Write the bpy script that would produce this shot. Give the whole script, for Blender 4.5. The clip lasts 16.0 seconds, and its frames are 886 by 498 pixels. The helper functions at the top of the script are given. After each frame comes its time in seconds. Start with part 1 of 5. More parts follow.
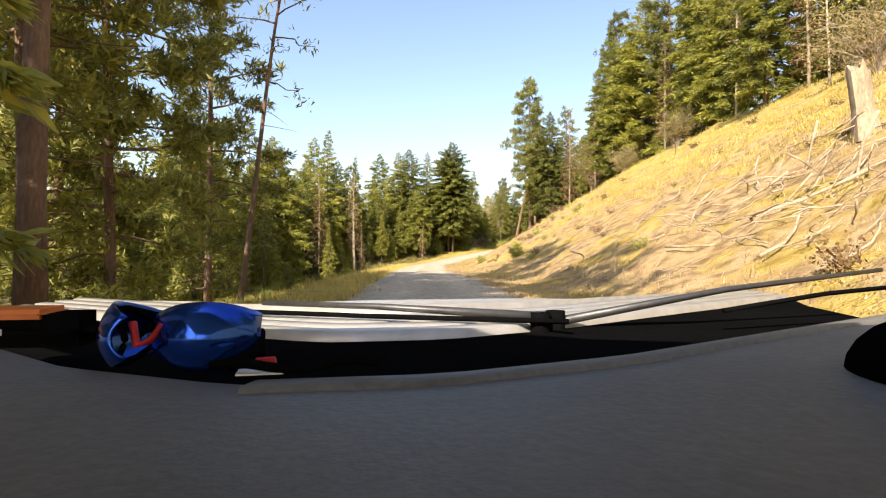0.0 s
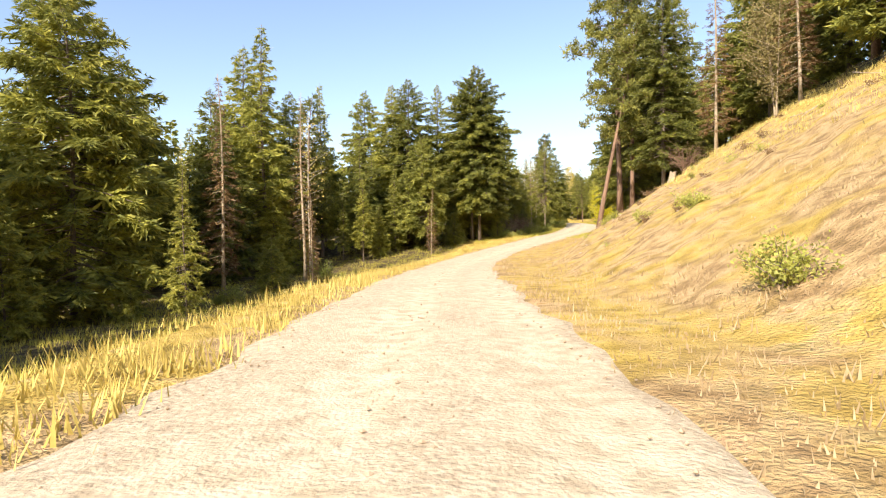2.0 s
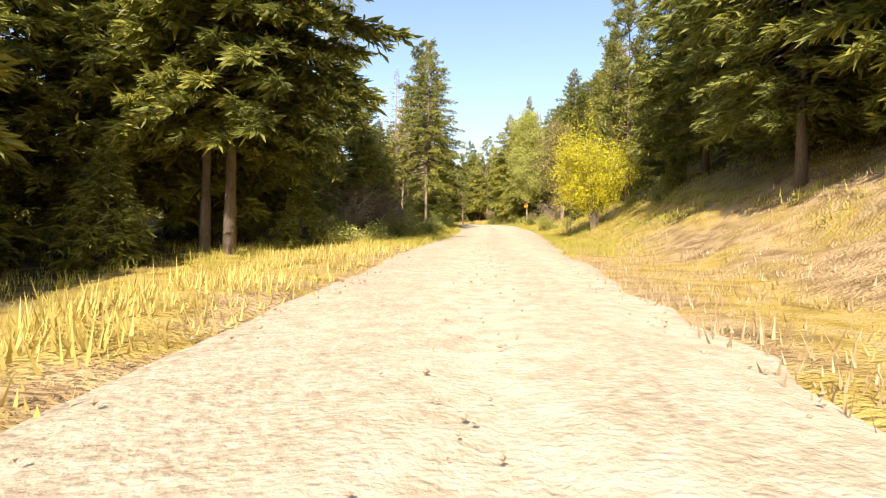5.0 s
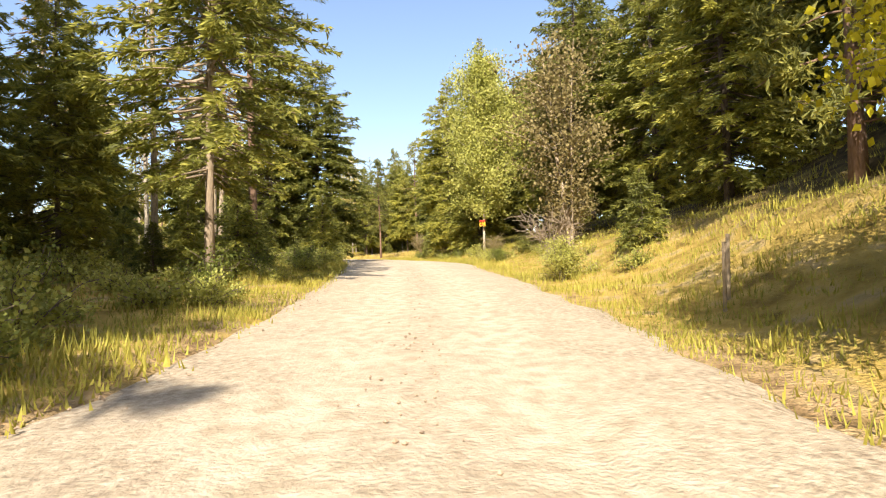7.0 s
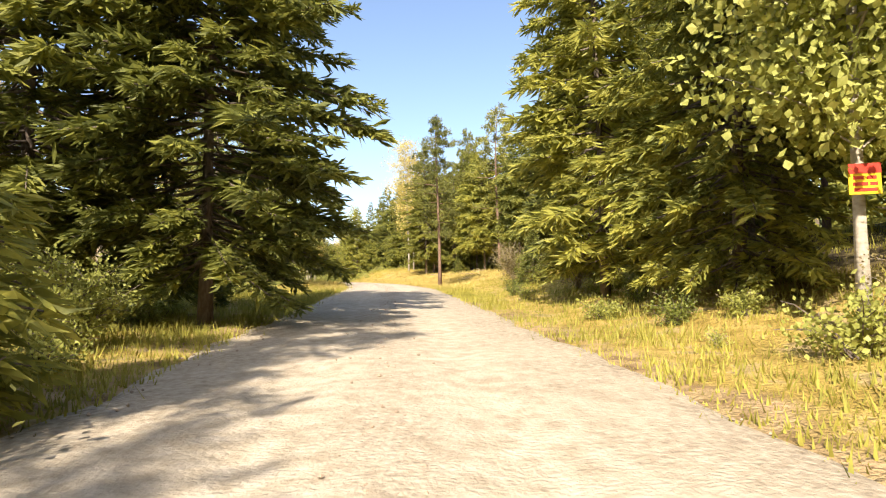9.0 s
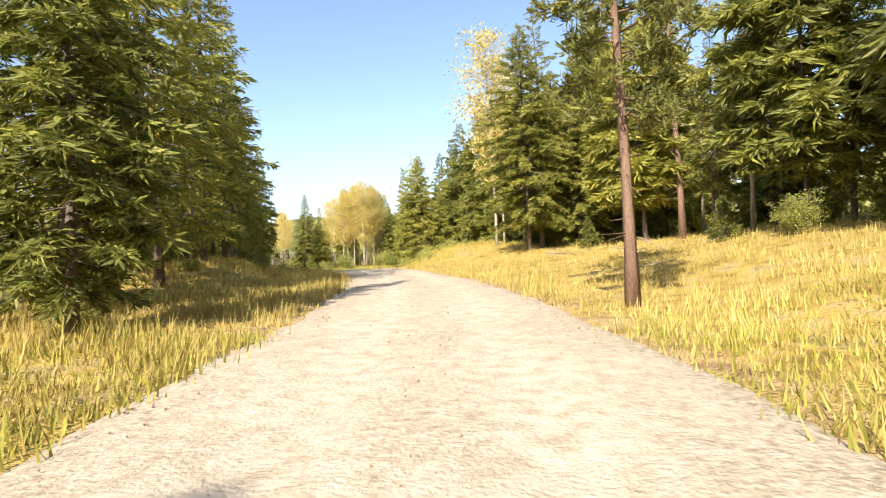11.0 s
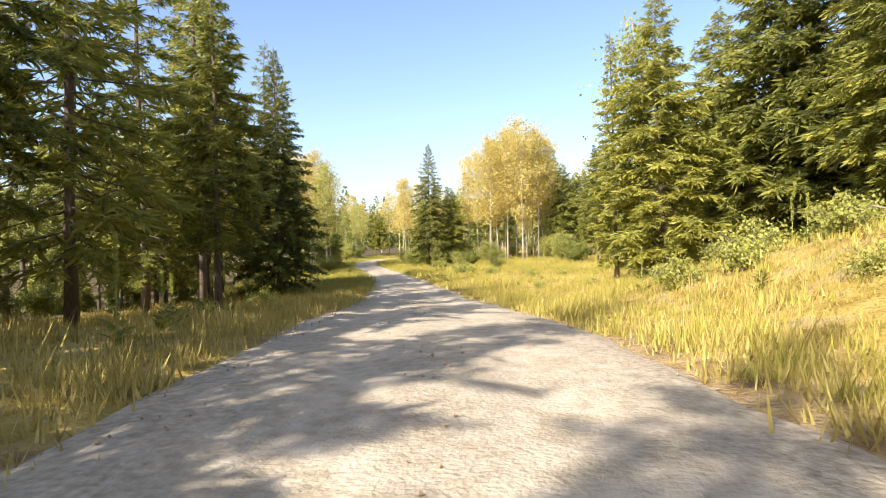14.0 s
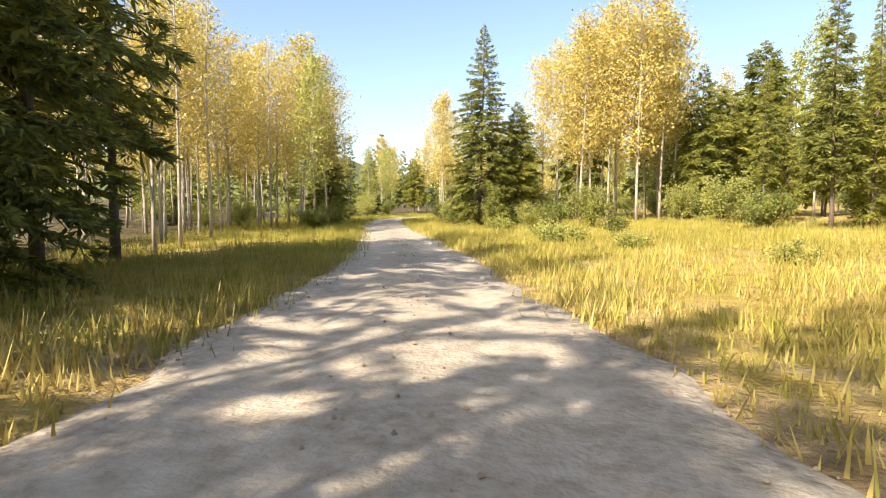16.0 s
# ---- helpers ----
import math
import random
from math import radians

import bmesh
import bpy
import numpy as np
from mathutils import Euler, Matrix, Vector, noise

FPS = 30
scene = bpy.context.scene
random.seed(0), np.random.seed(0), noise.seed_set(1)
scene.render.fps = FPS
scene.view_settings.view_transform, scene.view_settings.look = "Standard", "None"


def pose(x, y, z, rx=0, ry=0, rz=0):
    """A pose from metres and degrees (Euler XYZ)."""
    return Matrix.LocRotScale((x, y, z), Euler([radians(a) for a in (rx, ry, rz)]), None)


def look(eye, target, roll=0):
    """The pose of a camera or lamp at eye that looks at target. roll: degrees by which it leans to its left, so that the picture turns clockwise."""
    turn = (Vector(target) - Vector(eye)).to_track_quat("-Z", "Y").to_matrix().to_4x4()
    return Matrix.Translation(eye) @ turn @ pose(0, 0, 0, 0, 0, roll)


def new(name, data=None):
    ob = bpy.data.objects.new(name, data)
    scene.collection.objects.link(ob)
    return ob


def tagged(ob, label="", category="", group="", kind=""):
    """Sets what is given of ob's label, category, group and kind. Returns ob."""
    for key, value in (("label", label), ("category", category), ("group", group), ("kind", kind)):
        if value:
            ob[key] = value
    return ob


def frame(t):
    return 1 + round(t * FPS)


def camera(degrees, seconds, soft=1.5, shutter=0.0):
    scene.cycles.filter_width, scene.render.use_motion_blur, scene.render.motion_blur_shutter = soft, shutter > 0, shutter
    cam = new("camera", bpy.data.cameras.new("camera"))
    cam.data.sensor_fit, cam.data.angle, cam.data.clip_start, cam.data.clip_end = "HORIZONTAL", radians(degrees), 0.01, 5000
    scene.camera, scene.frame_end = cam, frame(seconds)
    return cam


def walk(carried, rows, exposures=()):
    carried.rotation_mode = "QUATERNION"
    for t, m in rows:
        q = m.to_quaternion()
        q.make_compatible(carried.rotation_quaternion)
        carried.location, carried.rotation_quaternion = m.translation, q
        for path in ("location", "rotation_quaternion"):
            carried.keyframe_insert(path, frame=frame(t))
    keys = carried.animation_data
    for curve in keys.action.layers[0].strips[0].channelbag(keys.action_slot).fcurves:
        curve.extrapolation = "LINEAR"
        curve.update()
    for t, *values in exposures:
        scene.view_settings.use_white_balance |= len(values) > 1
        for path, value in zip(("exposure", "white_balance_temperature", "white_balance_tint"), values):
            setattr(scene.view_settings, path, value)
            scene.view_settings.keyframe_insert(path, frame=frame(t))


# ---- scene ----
cam = camera(75.2, 16.0, soft=1.15)
PATH = [
    (0.0, pose(0.00, 0.00, 1.150, 90.00, -0.00, 0.00)),
    (0.5, pose(0.00, 10.72, 1.150, 89.40, 2.30, 1.60)),
    (1.0, pose(-0.32, 21.12, 1.070, 89.10, 1.90, 1.90)),
    (1.5, pose(-0.72, 31.20, 0.910, 88.70, 0.50, 2.20)),
    (2.0, pose(-1.28, 40.72, 0.670, 89.10, 1.10, 1.10)),
    (2.5, pose(-1.28, 50.08, 0.590, 88.90, 2.10, -0.10)),
    (3.0, pose(-1.12, 58.96, 0.590, 88.40, 2.10, -2.80)),
    (3.5, pose(-0.48, 67.92, 0.430, 88.50, 2.60, -5.90)),
    (4.0, pose(0.64, 76.40, 0.430, 88.90, 1.60, -8.90)),
    (6.5, pose(11.20, 111.90, 2.000, 91.50, -0.00, -20.00)),
    (7.0, pose(13.74, 118.56, 2.302, 92.60, 1.22, -20.77)),
    (7.5, pose(15.96, 124.97, 2.594, 93.30, 1.10, -19.87)),
    (8.0, pose(18.12, 131.26, 3.114, 93.70, 0.05, -18.00)),
    (8.5, pose(19.89, 137.46, 3.512, 94.00, -0.41, -15.61)),
    (9.0, pose(21.36, 143.52, 4.020, 93.89, 0.42, -13.29)),
    (11.5, pose(25.86, 175.71, 5.170, 91.00, 1.75, -3.27)),
    (12.0, pose(26.09, 181.74, 5.332, 91.09, 1.33, -0.98)),
    (12.5, pose(26.10, 187.49, 5.482, 91.15, 0.81, 2.21)),
    (13.0, pose(25.62, 192.92, 5.609, 91.12, 1.30, 5.01)),
    (13.5, pose(24.93, 198.43, 5.727, 90.69, 2.30, 8.00)),
    (14.0, pose(24.05, 203.77, 5.835, 89.96, 1.90, 10.69)),
    (14.5, pose(22.99, 208.93, 5.818, 88.18, 1.21, 12.59)),
    (15.0, pose(21.75, 213.91, 5.678, 86.93, 1.01, 13.69)),
    (15.5, pose(20.55, 219.00, 5.425, 85.92, -0.09, 13.79)),
    (16.0, pose(19.29, 224.24, 5.055, 86.37, -0.08, 15.09)),
]
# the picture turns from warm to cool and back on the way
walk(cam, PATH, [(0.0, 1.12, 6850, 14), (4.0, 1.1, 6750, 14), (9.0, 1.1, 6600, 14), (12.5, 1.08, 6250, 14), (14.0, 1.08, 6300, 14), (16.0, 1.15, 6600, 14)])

# ---- light ----
SUN_WAY = 154.0
SUN_HIGH = 38.0
world = bpy.data.worlds.new("sky")
scene.world = world
world.use_nodes = True
wn = world.node_tree
sky = wn.nodes.new("ShaderNodeTexSky")
sky.sky_type, sky.sun_disc = "NISHITA", False
sky.sun_elevation, sky.sun_rotation = radians(SUN_HIGH), radians(360 - SUN_WAY)
sky.air_density, sky.dust_density, sky.ozone_density = 1.0, 1.6, 1.2
wn.links.new(sky.outputs[0], wn.nodes["Background"].inputs[0])
wn.nodes["Background"].inputs[1].default_value = 0.132
sun = new("sun", bpy.data.lights.new("sun", "SUN"))
sun.data.energy, sun.data.angle, sun.data.color = 4.8, radians(0.5), (1.0, 0.92, 0.79)
ha, he = radians(SUN_WAY), radians(SUN_HIGH)
to_sun = Vector((-math.sin(ha) * math.cos(he), math.cos(ha) * math.cos(he), math.sin(he)))
sun.matrix_world = look(to_sun * 60, (0, 0, 0))


# ---- materials ----
def material(name, colours, scale=4.0, fine=40.0, rough=0.85, bump=0.3, vary=0.0, through_light=0.0, metal=0.0, stretch=(1, 1, 1), mid=0.5, spec=0.3):
    """A surface whose colour wanders between the given ones at two scales."""
    m = bpy.data.materials.new(name)
    m.use_nodes = True
    nt = m.node_tree
    bsdf, out = nt.nodes["Principled BSDF"], nt.nodes["Material Output"]
    co = nt.nodes.new("ShaderNodeTexCoord")
    mp = nt.nodes.new("ShaderNodeMapping")
    mp.inputs["Scale"].default_value = stretch
    nt.links.new(co.outputs["Object"], mp.inputs[0])
    big, small = nt.nodes.new("ShaderNodeTexNoise"), nt.nodes.new("ShaderNodeTexNoise")
    for n, sc in ((big, scale), (small, fine)):
        n.inputs["Scale"].default_value, n.inputs["Detail"].default_value = sc, 5
        nt.links.new(mp.outputs[0], n.inputs["Vector"])
    add = nt.nodes.new("ShaderNodeMath")
    add.operation = "MULTIPLY_ADD"
    add.inputs[1].default_value = 0.45
    nt.links.new(small.outputs[0], add.inputs[0])
    half = nt.nodes.new("ShaderNodeMath")
    half.operation = "MULTIPLY"
    half.inputs[1].default_value = 0.55
    nt.links.new(big.outputs[0], half.inputs[0])
    nt.links.new(half.outputs[0], add.inputs[2])
    source = add
    if vary:
        info = nt.nodes.new("ShaderNodeObjectInfo")
        geo = nt.nodes.new("ShaderNodeNewGeometry")
        a = nt.nodes.new("ShaderNodeMath")
        a.operation = "MULTIPLY_ADD"
        a.inputs[1].default_value = vary
        nt.links.new(info.outputs["Random"], a.inputs[0])
        nt.links.new(add.outputs[0], a.inputs[2])
        b = nt.nodes.new("ShaderNodeMath")
        b.operation = "MULTIPLY_ADD"
        b.inputs[1].default_value = vary
        nt.links.new(geo.outputs["Random Per Island"], b.inputs[0])
        nt.links.new(a.outputs[0], b.inputs[2])
        c = nt.nodes.new("ShaderNodeMath")
        c.operation = "SUBTRACT"
        c.inputs[1].default_value = vary
        nt.links.new(b.outputs[0], c.inputs[0])
        source = c
    ramp = nt.nodes.new("ShaderNodeValToRGB")
    el = ramp.color_ramp.elements
    places = [mid + (i / (len(colours) - 1) - 0.5) * 0.42 for i in range(len(colours))]
    while len(el) < len(colours):
        el.new(0.5)
    for e, p, c in zip(el, places, colours):
        e.position, e.color = p, (*c, 1)
    nt.links.new(source.outputs[0], ramp.inputs[0])
    nt.links.new(ramp.outputs[0], bsdf.inputs["Base Color"])
    bsdf.inputs["Roughness"].default_value = rough
    bsdf.inputs["Metallic"].default_value = metal
    bsdf.inputs["Specular IOR Level"].default_value = spec
    if bump:
        bm_ = nt.nodes.new("ShaderNodeBump")
        bm_.inputs["Strength"].default_value, bm_.inputs["Distance"].default_value = bump, 0.04
        nt.links.new(add.outputs[0], bm_.inputs["Height"])
        nt.links.new(bm_.outputs[0], bsdf.inputs["Normal"])
    if through_light:
        tr, mix = nt.nodes.new("ShaderNodeBsdfTranslucent"), nt.nodes.new("ShaderNodeMixShader")
        nt.links.new(ramp.outputs[0], tr.inputs[0])
        mix.inputs[0].default_value = through_light
        nt.links.new(bsdf.outputs[0], mix.inputs[1])
        nt.links.new(tr.outputs[0], mix.inputs[2])
        nt.links.new(mix.outputs[0], out.inputs[0])
    return m


NEEDLE = material("fir_needles", [(0.10, 0.115, 0.03), (0.245, 0.255, 0.052), (0.46, 0.43, 0.078)], 0.7, 9, 0.55, 0, 0.22, 0.40)
NEEDLE_PINE = material("pine_needles", [(0.09, 0.10, 0.035), (0.225, 0.23, 0.055), (0.43, 0.40, 0.08)], 0.7, 9, 0.55, 0, 0.22, 0.40)
NEEDLE_BROWN = material("dry_needles", [(0.10, 0.055, 0.025), (0.20, 0.12, 0.05), (0.28, 0.19, 0.08)], 0.7, 9, 0.8, 0, 0.10, 0.15)
LEAF_YELLOW = material("aspen_leaves", [(0.43, 0.335, 0.07), (0.62, 0.50, 0.135), (0.73, 0.62, 0.25)], 0.8, 12, 0.6, 0, 0.12, 0.35)
LEAF_GOLD = material("maple_leaves", [(0.44, 0.40, 0.02), (0.62, 0.57, 0.03), (0.72, 0.66, 0.08)], 0.8, 12, 0.6, 0, 0.12, 0.40)
LEAF_LIME = material("birch_leaves", [(0.22, 0.23, 0.05), (0.38, 0.39, 0.085), (0.58, 0.55, 0.17)], 0.8, 12, 0.6, 0, 0.12, 0.35)
BARK = material("brown_bark", [(0.07, 0.052, 0.04), (0.16, 0.125, 0.095), (0.28, 0.225, 0.17)], 3, 26, 0.95, 0.9, 0, 0, 0, (1, 1, 0.25))
# Grey bark for twigs; sunlight put into the colour of the roadside fir's trunk
BARK_SUN = material("grey_sunlit_bark", [(0.13, 0.10, 0.07), (0.28, 0.22, 0.15), (0.42, 0.34, 0.24)], 3, 26, 0.95, 0.9, 0, 0, 0, (1, 1, 0.25))
BARK_RED = material("pine_bark", [(0.09, 0.055, 0.035), (0.19, 0.12, 0.08), (0.30, 0.20, 0.13)], 3, 26, 0.95, 0.9, 0, 0, 0, (1, 1, 0.25))
BARK_PALE = material("aspen_bark", [(0.09, 0.075, 0.055), (0.35, 0.30, 0.22), (0.52, 0.46, 0.35)], 2, 16, 0.8, 0.4, 0, 0, 0, (1, 1, 1.6), 0.42)
WOOD_GREY = material("weathered_wood", [(0.16, 0.12, 0.08), (0.34, 0.27, 0.18), (0.52, 0.43, 0.30)], 3, 22, 0.9, 0.6, 0.05, 0, 0, (1, 1, 0.4))
GRASS = material("dry_grass", [(0.28, 0.21, 0.055), (0.50, 0.395, 0.11), (0.64, 0.535, 0.20)], 0.35, 6, 0.8, 0, 0.10, 0.25)
GRASS_TAN = material("withered_grass", [(0.194, 0.132, 0.070), (0.352, 0.255, 0.140), (0.510, 0.405, 0.250)], 0.5, 6, 0.85, 0, 0.10, 0.2)
GRASS_GREEN = material("green_grass", [(0.18, 0.18, 0.032), (0.36, 0.33, 0.058), (0.54, 0.46, 0.095)], 0.35, 6, 0.8, 0, 0.10, 0.25)
LEAF_OLIVE = material("withered_leaves", [(0.15, 0.12, 0.045), (0.27, 0.22, 0.085), (0.40, 0.32, 0.13)], 0.8, 12, 0.7, 0, 0.12, 0.3)
LEAF_GREEN = material("shrub_leaves", [(0.11, 0.14, 0.03), (0.22, 0.25, 0.05), (0.38, 0.38, 0.08)], 0.8, 12, 0.6, 0, 0.12, 0.4)
STALK = material("weed_stalk", [(0.22, 0.25, 0.06), (0.36, 0.38, 0.10), (0.52, 0.46, 0.16)], 3, 30, 0.8, 0.2, 0.08)
ROCK = material("tan_rock", [(0.22, 0.16, 0.11), (0.38, 0.29, 0.20), (0.52, 0.42, 0.31)], 3, 20, 0.9, 0.6, 0.08)


def ground_material():
    """Soil, dry turf and forest litter, mixed by the cover painted on the ground's points."""
    m = bpy.data.materials.new("ground")
    m.use_nodes = True
    nt = m.node_tree
    bsdf = nt.nodes["Principled BSDF"]
    bsdf.inputs["Roughness"].default_value, bsdf.inputs["Specular IOR Level"].default_value = 0.95, 0.2
    co = nt.nodes.new("ShaderNodeTexCoord")

    def tex(scale, detail=6):
        n = nt.nodes.new("ShaderNodeTexNoise")
        n.inputs["Scale"].default_value, n.inputs["Detail"].default_value = scale, detail
        nt.links.new(co.outputs["Object"], n.inputs["Vector"])
        return n

    def ramp(node, stops):
        r = nt.nodes.new("ShaderNodeValToRGB")
        while len(r.color_ramp.elements) < len(stops):
            r.color_ramp.elements.new(0.5)
        for e, (p, c) in zip(r.color_ramp.elements, stops):
            e.position, e.color = p, (*c, 1)
        nt.links.new(node.outputs[0], r.inputs[0])
        return r

    turf = ramp(tex(1.6), [(0.30, (0.22, 0.15, 0.035)), (0.42, (0.36, 0.255, 0.058)), (0.55, (0.475, 0.341, 0.092)), (0.64, (0.440, 0.324, 0.143)), (0.74, (0.264, 0.213, 0.067))])
    soil = ramp(tex(2.3), [(0.30, (0.19, 0.125, 0.055)), (0.43, (0.30, 0.20, 0.095)), (0.56, (0.43, 0.31, 0.15)), (0.66, (0.493, 0.330, 0.178)), (0.76, (0.269, 0.170, 0.038))])
    litter = ramp(tex(2.0), [(0.32, (0.05, 0.038, 0.022)), (0.5, (0.10, 0.075, 0.035)), (0.66, (0.19, 0.15, 0.05)), (0.78, (0.13, 0.14, 0.035))])
    cover = nt.nodes.new("ShaderNodeAttribute")
    cover.attribute_name = "cover"
    split = nt.nodes.new("ShaderNodeSeparateColor")
    nt.links.new(cover.outputs["Color"], split.inputs[0])
    mix1, mix2 = nt.nodes.new("ShaderNodeMix"), nt.nodes.new("ShaderNodeMix")
    mix1.data_type = mix2.data_type = "RGBA"
    patch = nt.nodes.new("ShaderNodeMath")
    patch.operation, patch.use_clamp = "MULTIPLY_ADD", True
    patch.inputs[1].default_value = 2.4
    blotch = ramp(tex(0.55, 4), [(0.36, (0, 0, 0)), (0.62, (1, 1, 1))])
    shift = nt.nodes.new("ShaderNodeMath")
    shift.operation = "SUBTRACT"
    shift.inputs[1].default_value = 0.55
    nt.links.new(blotch.outputs[0], shift.inputs[0])
    scaled = nt.nodes.new("ShaderNodeMath")
    scaled.operation = "MULTIPLY"
    nt.links.new(shift.outputs[0], scaled.inputs[0])
    nt.links.new(split.outputs[0], scaled.inputs[1])
    nt.links.new(scaled.outputs[0], patch.inputs[0])
    nt.links.new(split.outputs[0], patch.inputs[2])
    nt.links.new(patch.outputs[0], mix1.inputs[0])
    nt.links.new(turf.outputs[0], mix1.inputs[6])
    nt.links.new(soil.outputs[0], mix1.inputs[7])
    nt.links.new(split.outputs[1], mix2.inputs[0])
    nt.links.new(mix1.outputs[2], mix2.inputs[6])
    nt.links.new(litter.outputs[0], mix2.inputs[7])
    nt.links.new(mix2.outputs[2], bsdf.inputs["Base Color"])
    b = nt.nodes.new("ShaderNodeBump")
    b.inputs["Strength"].default_value, b.inputs["Distance"].default_value = 1.0, 0.09
    nt.links.new(tex(17, 8).outputs[0], b.inputs["Height"])
    nt.links.new(b.outputs[0], bsdf.inputs["Normal"])
    return m


def gravel_material():
    """Pale dust with stones, paler where wheels have packed it."""
    m = bpy.data.materials.new("pale_gravel")
    m.use_nodes = True
    nt = m.node_tree
    bsdf = nt.nodes["Principled BSDF"]
    bsdf.inputs["Roughness"].default_value, bsdf.inputs["Specular IOR Level"].default_value = 0.95, 0.2
    co = nt.nodes.new("ShaderNodeTexCoord")

    def tex(kind, scale, detail=6):
        n = nt.nodes.new(kind)
        n.inputs["Scale"].default_value = scale
        if kind == "ShaderNodeTexNoise":
            n.inputs["Detail"].default_value = detail
        nt.links.new(co.outputs["Object"], n.inputs["Vector"])
        return n

    def ramp(node, stops):
        r = nt.nodes.new("ShaderNodeValToRGB")
        while len(r.color_ramp.elements) < len(stops):
            r.color_ramp.elements.new(0.5)
        for e, (p, c) in zip(r.color_ramp.elements, stops):
            e.position, e.color = p, (*c, 1)
        nt.links.new(node.outputs[0], r.inputs[0])
        return r

    loose = ramp(tex("ShaderNodeTexNoise", 14, 8), [(0.30, (0.22, 0.17, 0.115)), (0.5, (0.38, 0.315, 0.22)), (0.68, (0.50, 0.43, 0.32))])
    packed = ramp(tex("ShaderNodeTexNoise", 5, 8), [(0.34, (0.37, 0.305, 0.21)), (0.5, (0.47, 0.395, 0.285)), (0.66, (0.54, 0.465, 0.35))])
    wear = nt.nodes.new("ShaderNodeAttribute")
    wear.attribute_name = "wear"
    blot = nt.nodes.new("ShaderNodeMath")
    blot.operation, blot.use_clamp = "MULTIPLY_ADD", True
    blot.inputs[1].default_value = 1.6
    off = nt.nodes.new("ShaderNodeMath")
    off.operation = "SUBTRACT"
    off.inputs[1].default_value = 0.5
    nt.links.new(tex("ShaderNodeTexNoise", 0.9, 5).outputs[0], off.inputs[0])
    nt.links.new(off.outputs[0], blot.inputs[0])
    nt.links.new(wear.outputs["Fac"], blot.inputs[2])
    mix = nt.nodes.new("ShaderNodeMix")
    mix.data_type = "RGBA"
    nt.links.new(blot.outputs[0], mix.inputs[0])
    nt.links.new(loose.outputs[0], mix.inputs[6])
    nt.links.new(packed.outputs[0], mix.inputs[7])
    nt.links.new(mix.outputs[2], bsdf.inputs["Base Color"])
    b = nt.nodes.new("ShaderNodeBump")
    b.inputs["Strength"].default_value, b.inputs["Distance"].default_value = 0.8, 0.03
    nt.links.new(tex("ShaderNodeTexNoise", 24, 8).outputs[0], b.inputs["Height"])
    nt.links.new(b.outputs[0], bsdf.inputs["Normal"])
    return m


GRAVEL = gravel_material()


# ---- the lie of the land ----
EYE = 1.15
way_rows = [m.translation for _, m in PATH]
ROAD_Y = np.array([-400, -60, -20] + [p.y for p in way_rows] + [240, 262, 275, 290, 310, 350, 900])
ROAD_X = np.array([0, 0, 0] + [p.x for p in way_rows] + [13.9, 4.8, 0.2, -1, 6, 25, 300])
END = way_rows[-1].z - EYE
ROAD_Z = np.array([1.0, 0.4, 0.1] + [p.z - EYE for p in way_rows] + [END + 0.05, END + 0.25, END + 0.45, END + 0.6, END + 1, END + 2, END + 8])
fine_y = np.arange(-400, 900, 1.0)


def smooth(values, reach):
    k = np.hanning(reach * 2 + 3)
    return np.convolve(np.pad(values, reach + 1, mode="edge"), k / k.sum(), mode="valid")


FINE_X = smooth(np.interp(fine_y, ROAD_Y, ROAD_X), 5)
FINE_Z = smooth(np.interp(fine_y, ROAD_Y, ROAD_Z), 5)
FINE_C = np.cos(np.arctan(np.gradient(FINE_X)))


def bank(y, table):
    return np.interp(y, [a for a, _ in table], [b for _, b in table])


HALF = [(-400, 2.5), (60, 2.5), (100, 2.7), (115, 3.0), (180, 3.2), (215, 3.2), (240, 2.7), (300, 2.3), (900, 2.3)]
ROAD_MID = [(-400, 0), (10, -0.1), (30, -0.3), (55, -0.55), (70, -0.9), (86, -1.4), (100, -0.8), (115, -0.2), (130, 0), (170, 0), (195, 0.1), (210, -0.1), (222, -0.2), (229, 0.0), (236, 0.1), (262, 0.0), (900, 0)]
ROAD_HALF = [(-400, 1.9), (30, 1.9), (55, 1.85), (86, 1.65), (100, 2.0), (115, 2.6), (130, 2.75), (170, 2.5), (195, 1.85), (210, 2.35), (226, 1.85), (236, 1.35), (900, 1.35)]
RIGHT_RISE = [(-400, 0.60), (70, 0.60), (84, 0.66), (94, 0.64), (102, 0.60), (115, 0.64), (126, 0.58), (142, 0.30), (170, 0.20), (192, 0.15), (205, 0.10), (215, 0.07), (235, 0.035), (900, 0.03)]
RIGHT_FAR = [(-400, 24), (85, 22), (100, 16), (120, 13), (900, 13)]
LEFT_FALL = [(-400, 2.2), (10, 2.4), (96, 2.4), (112, 0.5), (130, -0.5), (165, 0.2), (230, 0.3), (260, -0.1), (900, -0.2)]


def wave(x, y):
    return (np.sin(x * 0.9 + 1.3 * np.sin(y * 0.43)) * np.sin(y * 0.71 + 0.8 * np.sin(x * 0.37)) + 0.5 * np.sin(x * 2.3 + y * 1.7) * np.sin(y * 2.9 - x * 0.8))


def across(x, y):
    """The distance from the road's middle, to the right."""
    return (x - np.interp(y, fine_y, FINE_X)) * np.interp(y, fine_y, FINE_C)


